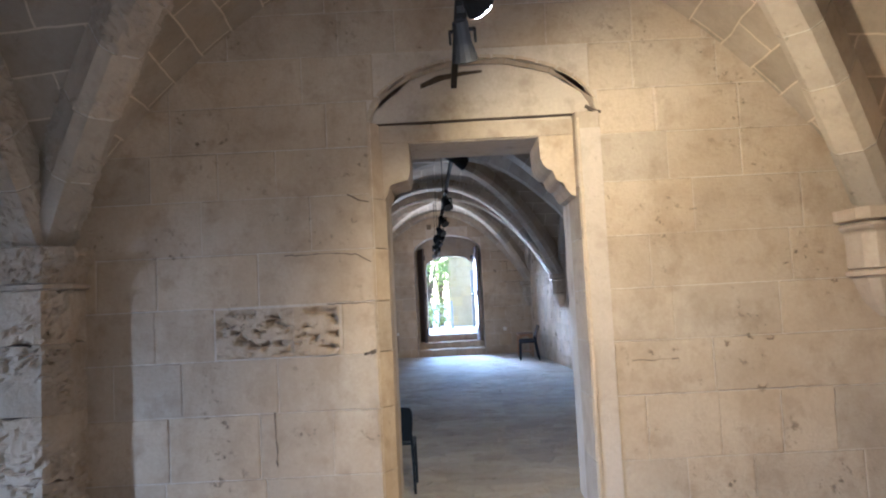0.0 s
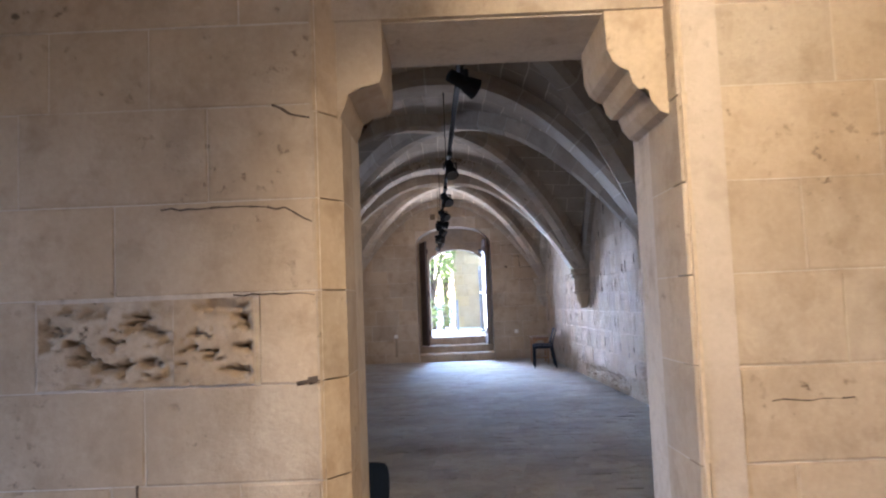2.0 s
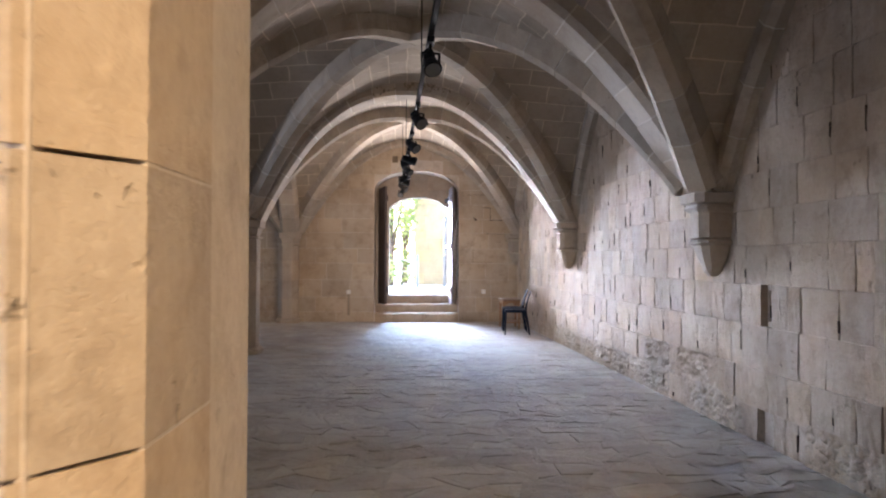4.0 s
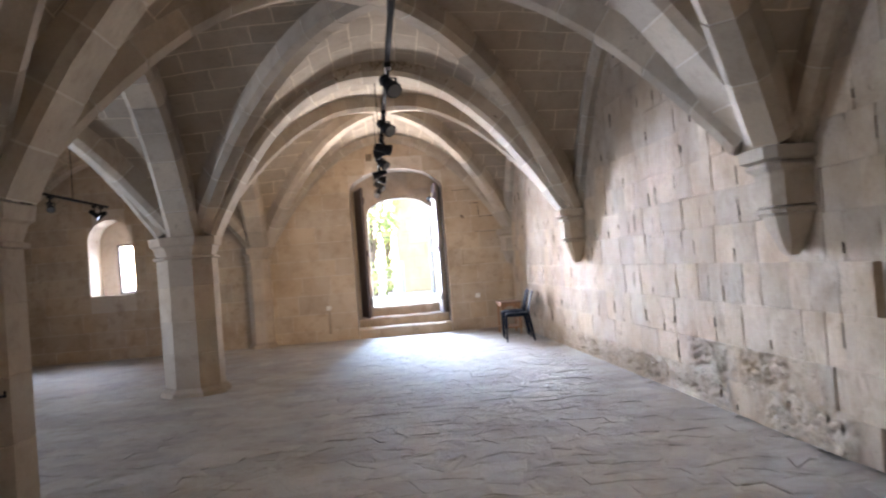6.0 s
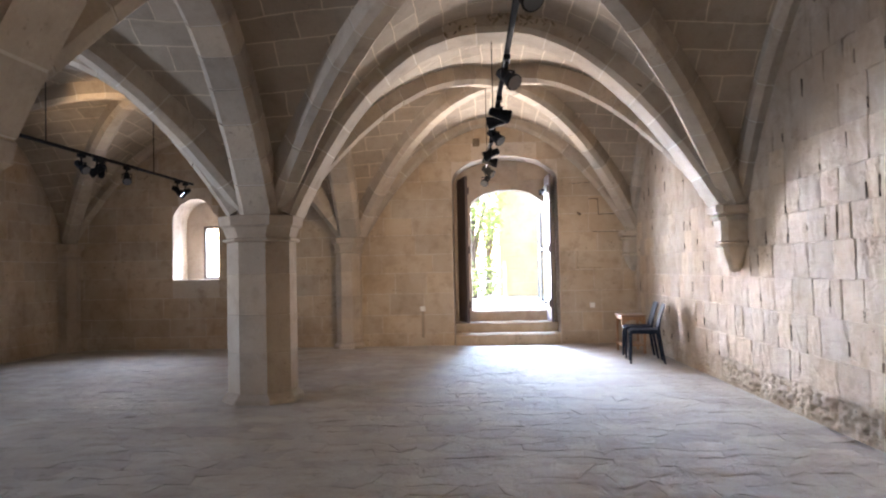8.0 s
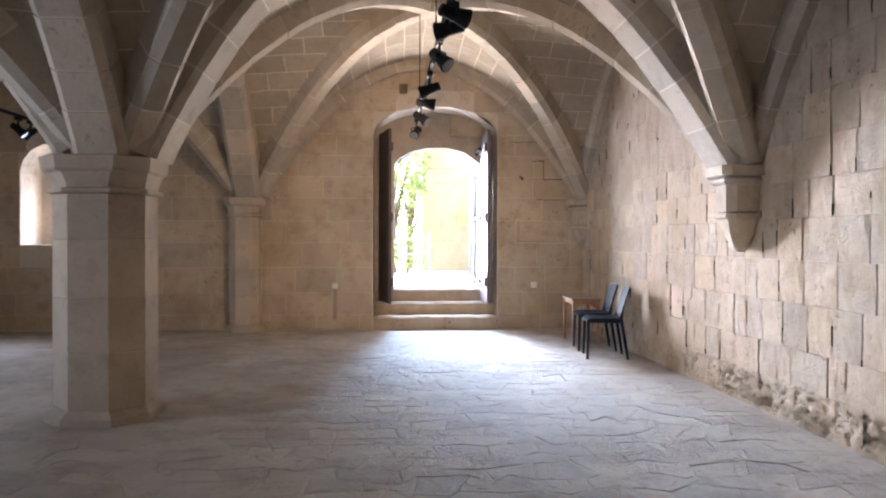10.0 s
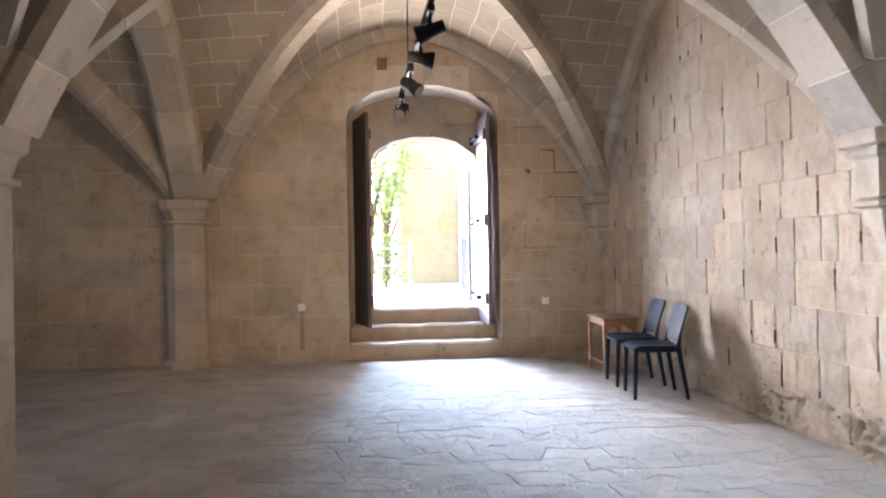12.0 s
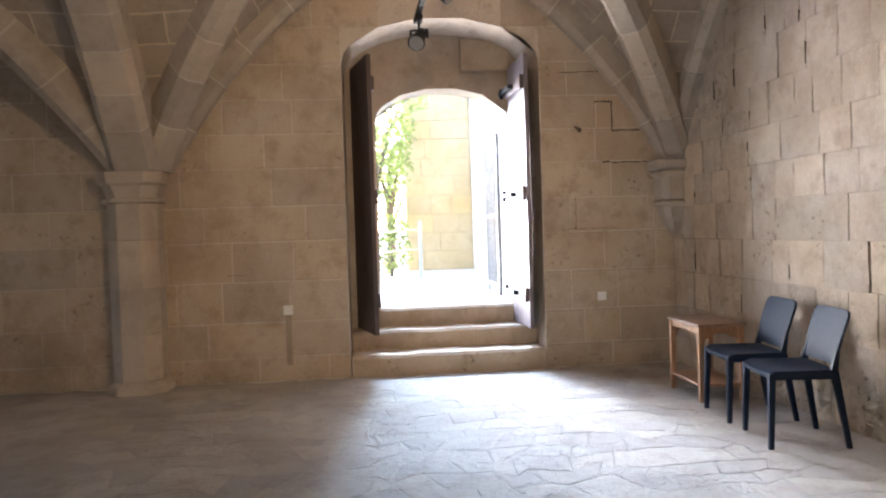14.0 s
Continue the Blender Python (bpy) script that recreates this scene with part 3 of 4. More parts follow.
def erode(ob, depth, seed):
    """Eat hollows into a block: split its faces finely and push them in along a noise."""
    me = ob.data
    bm = bmesh.new()
    bm.from_mesh(me)
    for _ in range(5):
        long_edges = [e for e in bm.edges if e.calc_length() > 0.024]
        if not long_edges:
            break
        bmesh.ops.subdivide_edges(bm, edges=long_edges, cuts=1, use_grid_fill=True)
    bm.normal_update()
    moves = []
    for v in bm.verts:
        p = v.co * 21 + Vector((seed, seed * 2.3, 0))
        a = noise.noise(p) + 0.55 * noise.noise(p * 2.1) + 0.3 * noise.noise(p * 4.3)
        patch = noise.noise(v.co * 2.6 + Vector((0, seed, 5)))
        moves.append((v, -v.normal * depth * min(1, max(0, a - 0.05) * 2.2) * min(1, max(0, patch + 0.25) * 2.5)))
    for v, m in moves:
        v.co += m
    bm.to_mesh(me)
    bm.free()


for k, drum in enumerate([c for c in worn_pier.children if c.name.split(".")[0] in ("drum", "capital")]):
    erode(drum, 0.034, 2.7 * k)
for rib in [o for o in bpy.data.objects if o.name.split(".")[0] in ("diagonal_rib", "arcade_arch") and -1 < o.location.y < 4]:
    for k, stone in enumerate([c for c in rib.children if c.name.startswith("voussoir")]):
        at = sum((v.co for v in stone.data.vertices), Vector()) / len(stone.data.vertices) + rib.location
        if at.x < -1.2 and at.y > 3.2 and at.z < 3.3:
            erode(stone, 0.02, 1.9 * k)


def corbel(x, y, label, half=0.15, tip=1.29, cham=0.06):
    ob = thing("corbel", label, "corbel", Matrix.Translation((x, y, tip)))
    h = ZS - tip
    part("abacus", loft(bmesh.new(), [(h - 0.085, half + 0.035, cham), (h - 0.075, half + 0.065, cham), (h - 0.005, half + 0.07, cham), (h, half + 0.065, cham)]), PIER, ob)
    part("roll", loft(bmesh.new(), [(h - 0.145, half + 0.012, cham), (h - 0.135, half + 0.03, cham), (h - 0.115, half + 0.042, cham), (h - 0.095, half + 0.03, cham), (h - 0.086, half + 0.012, cham)]), PIER, ob)
    part("body", loft(bmesh.new(), [(0.31, half - 0.02, cham), (0.32, half, cham), (h - 0.16, half + 0.004, cham), (h - 0.146, half + 0.012, cham)]), PIER, ob)
    part("ring", loft(bmesh.new(), [(0.262, half - 0.012, cham), (0.27, half + 0.014, cham), (0.295, half + 0.018, cham), (0.309, half - 0.005, cham)]), PIER, ob)
    part("pendant", loft(bmesh.new(), [(0.0, 0.03, 0.01), (0.04, 0.062, 0.025), (0.10, half * 0.55, 0.04), (0.17, half * 0.74, 0.045), (0.25, half - 0.02, cham - 0.01), (0.261, half - 0.012, cham - 0.01)]), PIER, ob)
    return ob


corbel(WX(9.95) - 0.1, 9.97, "shaded moulded stone corbel on the rough side wall")
corbel(WX(14.85) - 0.1, 14.87, "pale moulded stone corbel on the rough side wall")
corbel(2.29, 19.79, "moulded stone corbel in the corner of the hall", 0.17)
corbel(2.86, 4.74, "pale moulded stone corbel in the entrance room corner", 0.2, 1.27)


# ---- door niche: steps, leaves, gate ----
def step(name, x0, x1, y0, y1, z0, z1, label, seed):
    """A worn step: its front edge dips and wanders a little."""
    rnd = random.Random(seed)
    bm = bmesh.new()
    n = 14
    rows = []
    for i in range(n + 1):
        x = x0 + (x1 - x0) * i / n
        dip, out = rnd.uniform(-0.008, 0.006), rnd.uniform(-0.014, 0.012)
        rows.append([bm.verts.new(p) for p in ((x, y1, z0), (x, y0 + out, z0), (x, y0 + out, z1 - 0.025 + dip), (x, y0 + out + 0.03, z1 + dip), (x, y1, z1 + dip * 0.4))])
    for a, b in zip(rows, rows[1:]):
        for k in range(5):
            bm.faces.new((a[k], a[(k + 1) % 5], b[(k + 1) % 5], b[k]))
    bm.faces.new(rows[0]), bm.faces.new(rows[-1][::-1])
    return tagged(part(name, bm, STONE), label, "step", kind="structure", group="steps up to the courtyard door")


step("door_step", -0.79, 1.02, 19.82, 20.9, FZ - 0.05, 0.25, "worn pale limestone step at the foot of the door niche", 3)
step("door_step", -0.79, 1.02, 20.16, 20.9, 0.2, 0.43, "worn limestone step inside the door niche", 4)
step("door_sill", -0.52, 0.86, 20.42, 20.95, 0.35, 0.62, "worn limestone threshold of the courtyard door", 6)


def door_leaf(hinge, free, z0, z1, label, side, face_mat):
    """A plank leaf from hinge to free edge (plan points); side: which face carries the battens."""
    h, f = Vector((*hinge, 0)), Vector((*free, 0))
    d = (f - h).normalized()
    L = (f - h).length
    m = Matrix.Translation(h) @ Matrix.Rotation(math.atan2(d.y, d.x), 4, 'Z')
    ob = thing("door_leaf", label, "door", Matrix.Translation((h.x, h.y, z0)), "open double door leaves")
    rel = Matrix.Translation((-h.x, -h.y, -z0)) @ m
    n = 5
    for k in range(n):
        part("plank", boxed(L * k / n + 0.002, L * (k + 1) / n - 0.002, -0.02, 0.02, z0, z1, rel, 0.003), face_mat, ob)
    for z in (z0 + 0.25, z0 + 1.2, z1 - 0.32):
        y0, y1 = (0.02, 0.055) if side > 0 else (-0.055, -0.02)
        part("batten", boxed(0.03, L - 0.03, y0, y1, z, z + 0.13, rel, 0.006), DOORWOOD, ob)
        strap = boxed(-0.05, L * 0.55, y0 * 1.9, y1 * 1.12, z + 0.045, z + 0.085, rel, 0.003)
        part("hinge_strap", strap, METALBLACK, ob, "black iron strap hinge")
        pin = ring_tube(bmesh.new(), [(-0.05, 0.014), (-0.045, 0.02), (0.045, 0.02), (0.05, 0.014)], rel @ Matrix.Translation((-0.035, y0 * 1.4, z + 0.065)) @ Matrix.Rotation(radians(90), 4, 'Y'))
        part("hinge_pin", pin, METALBLACK, ob, "black iron hinge pin")
    return ob


door_leaf((-0.72, 20.42), (-0.55, 19.77), 0.445, 3.0, "dark brown plank door leaf standing open in the niche", 1, DOORWOOD)
door_leaf((0.86, 20.42), (0.89, 19.77), 0.445, 3.0, "paler plank door leaf, daylight in its colour, standing open in the niche", -1, DOORLIT)

gate = thing("iron_gate", "grey iron barred gate leaf folded open outside", "gate", Matrix.Translation((0.8, 20.9, 0.66)))
for y in (0.0, 0.78):
    part("gate_stile", boxed(-0.02, 0.02, y - 0.02, y + 0.02, 0, 1.75), IRON, gate)
for z in (0.08, 0.85, 1.68):
    part("gate_rail", boxed(-0.012, 0.012, 0.02, 0.76, z, z + 0.04), IRON, gate)
for k in range(6):
    part("gate_bar", boxed(-0.008, 0.008, 0.10 + k * 0.11, 0.116 + k * 0.11, 0.12, 1.68), IRON, gate)


# ---- courtyard ----
GZ = 0.6
bm = bmesh.new()
box(bm, -9, 9, 20.85, 20.95, GZ - 0.3, GZ)
gv = [bm.verts.new(p) for p in ((-900, 20.9, GZ), (900, 20.9, GZ), (900, 1800, GZ), (-900, 1800, GZ))]
bm.faces.new(gv)
tagged(part("ground", bm, GRAVEL), "sunlit pale gravel of the courtyard", "ground", kind="structure")
M_Y = pose(0, 27.5, GZ)
bm = bmesh.new()
wall_core(bm, M_Y, 0.12, 7, -0.1, 4.6, 0.5, [])
yard_wall = tagged(part("courtyard_wall", bm, YARD), "sunlit yellow stone wall across the courtyard", "wall", kind="structure")
tagged(part("courtyard_side_wall", boxed(1.42, 1.9, 22.4, 27.48, GZ - 0.02, GZ + 5.5, None, 0.02), PALEYARD), "bright pale plastered side wall of the courtyard", "wall", kind="structure")


def leaves(bm, centre, radius, count, size, rnd, flat=1.0):
    for _ in range(count):
        d = Vector((rnd.gauss(0, 1), rnd.gauss(0, 1), rnd.gauss(0, 1) * flat)).normalized()
        p = Vector(centre) + d * radius * rnd.uniform(0.35, 1.0) ** 0.6
        r = Euler((rnd.uniform(-1, 1), rnd.uniform(-1, 1), rnd.uniform(0, 6.3))).to_matrix()
        s = size * rnd.uniform(0.6, 1.3)
        pts = [p + r @ Vector(q) * s for q in ((-1, 0, 0), (0, -0.42, 0.12), (1, 0, 0), (0, 0.42, 0.12))]
        bm.faces.new([bm.verts.new(q) for q in pts])


def tapered(bm, pts, radii, n=8):
    rings = []
    for p, r in zip(pts, radii):
        rings.append([bm.verts.new((p[0] + r * math.cos(6.2832 * k / n), p[1] + r * math.sin(6.2832 * k / n), p[2])) for k in range(n)])
    for a, b in zip(rings, rings[1:]):
        for k in range(n):
            bm.faces.new((a[k], a[(k + 1) % n], b[(k + 1) % n], b[k]))


def tree(x, y, seed, label):
    rnd = random.Random(seed)
    ob = thing("tree", label, "tree", Matrix.Translation((x, y, GZ)))
    bm = bmesh.new()
    tapered(bm, [(0, 0, -0.05), (0.04, 0, 0.7), (0.0, 0.05, 1.5), (0.08, 0, 2.4)], [0.12, 0.09, 0.075, 0.05])
    part("trunk", bm, BARK, ob)
    tips = []
    for k in range(6):
        a = k * 1.05 + rnd.uniform(-0.3, 0.3)
        tip = (0.75 * math.cos(a), 0.55 * math.sin(a), rnd.uniform(1.3, 3.3))
        bm = bmesh.new()
        tapered(bm, [(0.02, 0.02, 0.8 + 0.1 * k), (tip[0] * 0.5, tip[1] * 0.5, tip[2] * 0.8), tip], [0.045, 0.03, 0.01], 6)
        part("limb", bm, BARK, ob)
        tips.append(tip)
    bm = bmesh.new()
    for tip in tips + [(0.1, 0, 3.7), (-0.1, 0.1, 1.4), (0.25, -0.1, 2.4), (0.3, 0.0, 1.9)]:
        leaves(bm, tip, rnd.uniform(0.40, 0.62), 190, 0.075, rnd, 0.8)
    part("crown", bm, LEAF, ob)
    return ob


tree(-0.62, 26.6, 8, "leafy green tree in the sunny courtyard")
tree(-0.2, 28.6, 9, "leafy green tree in the sunny courtyard")
rnd = random.Random(4)
for bx, by, br in ((-0.25, 25.9, 0.42), (-0.95, 25.4, 0.5), (-1.8, 25.0, 0.5)):
    bush = thing("bush", "low green bush beside the courtyard wall", "bush", Matrix.Translation((bx, by, GZ)), "bushes in the courtyard")
    bm = bmesh.new()
    tapered(bm, [(0, 0, 0), (0.02, 0, 0.3), (0, 0.03, 0.6)], [0.03, 0.025, 0.01], 6)
    part("stem", bm, BARK, bush)
    bm = bmesh.new()
    leaves(bm, (0, 0, 0.45), br, 420, 0.06, rnd, 0.9)
    leaves(bm, (0.1, 0, 0.85), br * 0.6, 180, 0.06, rnd, 0.9)
    part("foliage", bm, LEAF, bush)
for k, px in enumerate((-1.6, 0.2)):
    post = tagged(part("rope_post", boxed(-0.03, 0.03, -0.03, 0.03, 0, 0.95, None, 0.006), IRON), "grey post holding a rope barrier", "post", group="rope barrier")
    post.location = (px, 24.9, GZ)
for z in (0.5, 0.82):
    bm = bmesh.new()
    for i in range(8):
        x0, x1 = -1.57 + 1.74 * i / 8, -1.57 + 1.74 * (i + 1) / 8
        sag = lambda x: -0.05 * (1 - ((x + 0.7) / 0.87) ** 2)
        box(bm, x0, x1, -0.009, 0.009, sag((x0 + x1) / 2) - 0.009, sag((x0 + x1) / 2) + 0.009)
    rope = tagged(part("rope", bm, ROPE), "thin pale barrier rope between posts", "rope", group="rope barrier")
    rope.location = (0, 24.9, GZ + z)


# ---- windows ----
def window(m, label):
    ob = thing("window_frame", label, "window", m, "small arched windows")
    for a, b, z0, z1 in ((-0.27, -0.225, 0, 1.0), (0.225, 0.27, 0, 1.0), (-0.225, 0.225, 0, 0.05), (-0.225, 0.225, 0.95, 1.0)):
        part("frame_bar", boxed(a, b, -0.03, 0.03, z0, z1, None, 0.004), DOORWOOD, ob)
    return ob


window(pose(-5.235, 20.5, 1.285), "brown wooden window frame in a deep stone reveal")
for wy in (7.5, 12.45, 17.4):
    window(pose(AX - 0.5, wy, 1.29, 0, 0, 90), "brown wooden window frame in the side wall")


# ---- chairs and table ----
def bar(bm, p0, p1, a0, a1, b0=None, b1=None):
    b0, b1 = b0 or a0, b1 or a1
    lo = [bm.verts.new((p0[0] + sx * a0, p0[1] + sy * b0, p0[2])) for sx, sy in ((-1, -1), (1, -1), (1, 1), (-1, 1))]
    hi = [bm.verts.new((p1[0] + sx * a1, p1[1] + sy * b1, p1[2])) for sx, sy in ((-1, -1), (1, -1), (1, 1), (-1, 1))]
    bm.faces.new(lo[::-1]), bm.faces.new(hi)
    for k in range(4):
        bm.faces.new((lo[k], lo[(k + 1) % 4], hi[(k + 1) % 4], hi[k]))
    return bm


def sheet(shape, offset, nu, nv):
    """A closed thin shell: shape(u, v) gives the upper face, offset(u, v) the way to the lower one."""
    bm = bmesh.new()
    top = [[bm.verts.new(shape(i / nu, j / nv)) for j in range(nv + 1)] for i in range(nu + 1)]
    low = [[bm.verts.new(Vector(shape(i / nu, j / nv)) + Vector(offset(i / nu, j / nv))) for j in range(nv + 1)] for i in range(nu + 1)]
    for i in range(nu):
        for j in range(nv):
            bm.faces.new((top[i][j], top[i + 1][j], top[i + 1][j + 1], top[i][j + 1]))
            bm.faces.new((low[i][j], low[i][j + 1], low[i + 1][j + 1], low[i + 1][j]))
    rim = [(i, 0) for i in range(nu)] + [(nu, j) for j in range(nv)] + [(i, nv) for i in range(nu, 0, -1)] + [(0, j) for j in range(nv, 0, -1)]
    for (a, c), (d, e) in zip(rim, rim[1:] + rim[:1]):
        bm.faces.new((top[a][c], low[a][c], low[d][e], top[d][e]))
    bmesh.ops.recalc_face_normals(bm, faces=bm.faces)
    for e in bm.edges:
        e.smooth = e.calc_face_angle(0) < 0.7
    return bm


def chair(m, label):
    """A moulded plastic chair that faces local -x."""
    ob = thing("chair", label, "chair", m, "black plastic chairs")

    def seat(u, v):
        s = v * 2 - 1
        front = max(0.0, 1 - u / 0.16) ** 2
        half = 0.215 - 0.02 * front - 0.012 * u
        return (-0.232 + 0.395 * u + 0.012 * s * s * front, s * half, 0.455 - 0.016 * (1 - s * s) * math.sin(math.pi * min(1, u * 1.05)) - 0.02 * front)

    def back(u, v):
        s = v * 2 - 1
        half = 0.172 + 0.034 * math.sin(math.pi * (0.08 + 0.62 * u)) - 0.014 * max(0, (u - 0.9) / 0.1) ** 2
        return (0.150 + 0.085 * u ** 1.4 + 0.008 * (1 - s * s), s * half, 0.475 + 0.32 * u - 0.012 * abs(s) ** 5 * u)
    part("seat", sheet(seat, lambda u, v: (0, 0, -0.022), 12, 12), BLACK, ob, smooth=True)
    part("backrest", sheet(back, lambda u, v: (0.016, 0, -0.003), 12, 12), BLACK, ob, "satin black curved backrest", smooth=True)
    for s in (-1, 1):
        part("front_leg", bar(bmesh.new(), (-0.218, s * 0.202, 0), (-0.205, s * 0.192, 0.438), 0.013, 0.019), BLACK, ob)
        part("rear_leg", bar(bmesh.new(), (0.225, s * 0.205, 0), (0.15, s * 0.19, 0.45), 0.013, 0.021, 0.012, 0.015), BLACK, ob)
        part("back_post", bar(bmesh.new(), (0.148, s * 0.188, 0.44), (0.182, s * 0.182, 0.6), 0.02, 0.008, 0.013, 0.009), BLACK, ob)
        part("side_rail", boxed(-0.2, 0.155, s * 0.197 - 0.011, s * 0.197 + 0.011, 0.40, 0.436, None, 0.006), BLACK, ob)
    part("front_rail", boxed(-0.214, -0.192, -0.185, 0.185, 0.40, 0.43, None, 0.006), BLACK, ob)
    return ob


ch = chair(pose(1.93, 17.28, FZ, 0, 0, -8), "black moulded plastic chair beside the rough wall")
c2 = copy_thing(ch, pose(1.965, 17.87, FZ, 0, 0, -5))
c2["label"] = "black moulded plastic chair standing next to the side table"
c3 = copy_thing(ch, pose(-0.47, 5.83, FZ, 0, 0, -90))
c3.scale = (0.83, 0.83, 0.83)
c3["label"] = "low black plastic chair with its back to the doorway"

table = thing("side_table", "small orange oak side table with a lower shelf", "table", pose(1.958, 18.50, FZ, 0, 0, 0))
part("tabletop", boxed(-0.19, 0.19, -0.285, 0.285, 0.555, 0.58, None, 0.008), OAKTOP, table, "worn brown table top")
for sx in (-1, 1):
    for sy in (-1, 1):
        part("leg", bar(bmesh.new(), (sx * 0.155, sy * 0.25, 0), (sx * 0.155, sy * 0.25, 0.555), 0.016, 0.02), OAK, table)
        bm = bmesh.new()
        prism(bm, [(0, 0), (sx * -0.095, 0), (sx * -0.05, -0.014), (sx * -0.018, -0.045), (0, -0.1)], Matrix.Translation((sx * 0.136, sy * 0.25 - 0.008, 0.505)), 0.016)
        part("bracket", bm, OAK, table)
for s in (-1, 1):
    part("apron", boxed(-0.136, 0.136, s * 0.25 - 0.009, s * 0.25 + 0.009, 0.505, 0.555), OAK, table)
    part("apron", boxed(s * 0.155 - 0.009, s * 0.155 + 0.009, -0.23, 0.23, 0.505, 0.555), OAK, table)
part("shelf", boxed(-0.17, 0.17, -0.265, 0.265, 0.115, 0.135, None, 0.004), OAK, table)


# ---- track lighting ----
def spotlight(x, y, z, yaw, tilt, label, lit=False):
    """A track spotlight hung under the track at z; its head points along yaw, tilted down."""
    ob = thing("track_spotlight", label, "spotlight", Matrix.Translation((x, y, z)), "black track spotlights")
    part("adapter", boxed(-0.025, 0.025, -0.06, 0.06, -0.04, -0.002, None, 0.004), METALBLACK, ob)
    part("stem", bar(bmesh.new(), (0, 0, -0.1), (0, 0, -0.03), 0.009, 0.009), METALBLACK, ob)
    m = Matrix.Translation((0, 0, -0.15)) @ Matrix.Rotation(radians(yaw), 4, 'Z') @ Matrix.Rotation(radians(tilt), 4, 'Y')
    for s in (-1, 1):
        part("yoke", boxed(-0.012, 0.012, s * 0.06 - 0.004, s * 0.06 + 0.004, -0.01, 0.055, Matrix.Translation((0, 0, -0.15)) @ Matrix.Rotation(radians(yaw), 4, 'Z')), METALBLACK, ob)
    part("yoke_bridge", boxed(-0.012, 0.012, -0.064, 0.064, 0.047, 0.056, Matrix.Translation((0, 0, -0.15)) @ Matrix.Rotation(radians(yaw), 4, 'Z')), METALBLACK, ob)
    head = part("head", ring_tube(bmesh.new(), [(-0.095, 0.024), (-0.088, 0.038), (0.01, 0.042), (0.035, 0.05), (0.09, 0.062), (0.094, 0.056)], m), METALBLACK, ob)
    part("lens", ring_tube(bmesh.new(), [(0.095, 0.052), (0.097, 0.052)], m), GLOW if lit else LENS, head, "lit lamp face" if lit else "clear lamp glass")
    return ob


def track(p0, p1, z, label, drops):
    a, b = Vector((*p0, 0)), Vector((*p1, 0))
    L, ang = (b - a).length, math.atan2(b.y - a.y, b.x - a.x)
    ob = thing("lighting_track", label, "lighting track", Matrix.Translation((a.x, a.y, z)))
    r = Matrix.Rotation(ang, 4, 'Z')
    part("rail", boxed(0, L, -0.018, 0.018, 0, 0.035, r, 0.003), METALBLACK, ob)
    for d, up in drops:
        part("hanger", bar(bmesh.new(), r @ Vector((d, 0, 0.03)), r @ Vector((d, 0, up - z)), 0.005, 0.005), METALBLACK, ob)


TZ = 2.86
TXX = lambda y: 0.07 - 0.029 * (y - 8.8)
track((TXX(5.75), 5.75), (TXX(18.35), 18.35), TZ, "long black lighting track hanging along the hall vault", [(0.6, 4.0), (4.25, 3.8), (9.15, 3.8), (11.6, 4.15)])
for y, yaw, tilt in ((6.1, 20, 25), (8.75, -75, 50), (10.7, -60, 40), (12.25, -50, 35), (13.45, 15, 15), (13.75, 165, 10), (14.5, -40, 40), (15.6, 170, 20), (16.25, 0, 10), (17.1, -30, 35), (18.15, -110, 35)):
    spotlight(TXX(y), y, TZ, yaw, tilt, "black adjustable spotlight on the hall track")
track((-5.05, 11.5), (-5.05, 18.9), TZ, "black lighting track hanging in the side aisle", [(1.0, 4.05), (3.4, 3.8), (6.0, 4.05)])
for y, yaw, tilt in ((15.6, -20, 35), (15.95, 200, 30), (16.7, -60, 40), (18.3, 10, 40), (18.6, 180, 30), (16.05, 120, -50)):
    spotlight(-5.05, y, TZ, yaw, tilt, "small black spotlight on the aisle track")
track((0.16, -1.0), (0.12, 4.55), TZ, "black lighting track in the entrance room", [(0.9, 3.98), (3.4, 4.05)])
spotlight(0.14, 3.3, TZ, 75, 62, "black spotlight above the doorway of the entrance room")
spotlight(0.15, 2.75, TZ, 50, 35, "lit track spotlight with a bright warm face", True)
# added fixture, out of view, to carry the fill spot
spotlight(0.16, 1.2, TZ, 105, 30, "unseen lit track spotlight added as fill in the entrance room", True)


# ---- doorway stonework of the entrance room ----
bm = bmesh.new()
prism(bm, [(-0.385, 2.2), (-0.355, 2.26), (-0.34, 2.31), (-0.29, 2.335), (-0.215, 2.35), (-0.2, 2.40), (-0.2, 2.605), (-0.385, 2.605)], pose(0, 4.9, 0), 0.5)
part("door_corbel", bm, STONE, wall_south, "rounded corbel stone under the lintel")
bm = bmesh.new()
prism(bm, [(0.935, 2.17), (0.89, 2.19), (0.86, 2.23), (0.845, 2.28), (0.81, 2.285), (0.79, 2.31), (0.775, 2.36), (0.74, 2.375), (0.715, 2.40), (0.695, 2.45), (0.69, 2.605), (0.935, 2.605)], pose(0, 4.9, 0), 0.5)
part("door_corbel", bm, STONE, wall_south, "stepped corbel stone under the lintel")
bm = bmesh.new()
prism(bm, [(-0.44, 2.605), (0.94, 2.605), (0.94, 2.71), (-0.44, 2.725)], pose(0, 4.885, 0), 0.04)
part("lintel", bm, STONE, wall_south)
jambs = [0.0, 0.42, 0.835, 1.2, 1.535, 1.885, 2.22, 2.735]
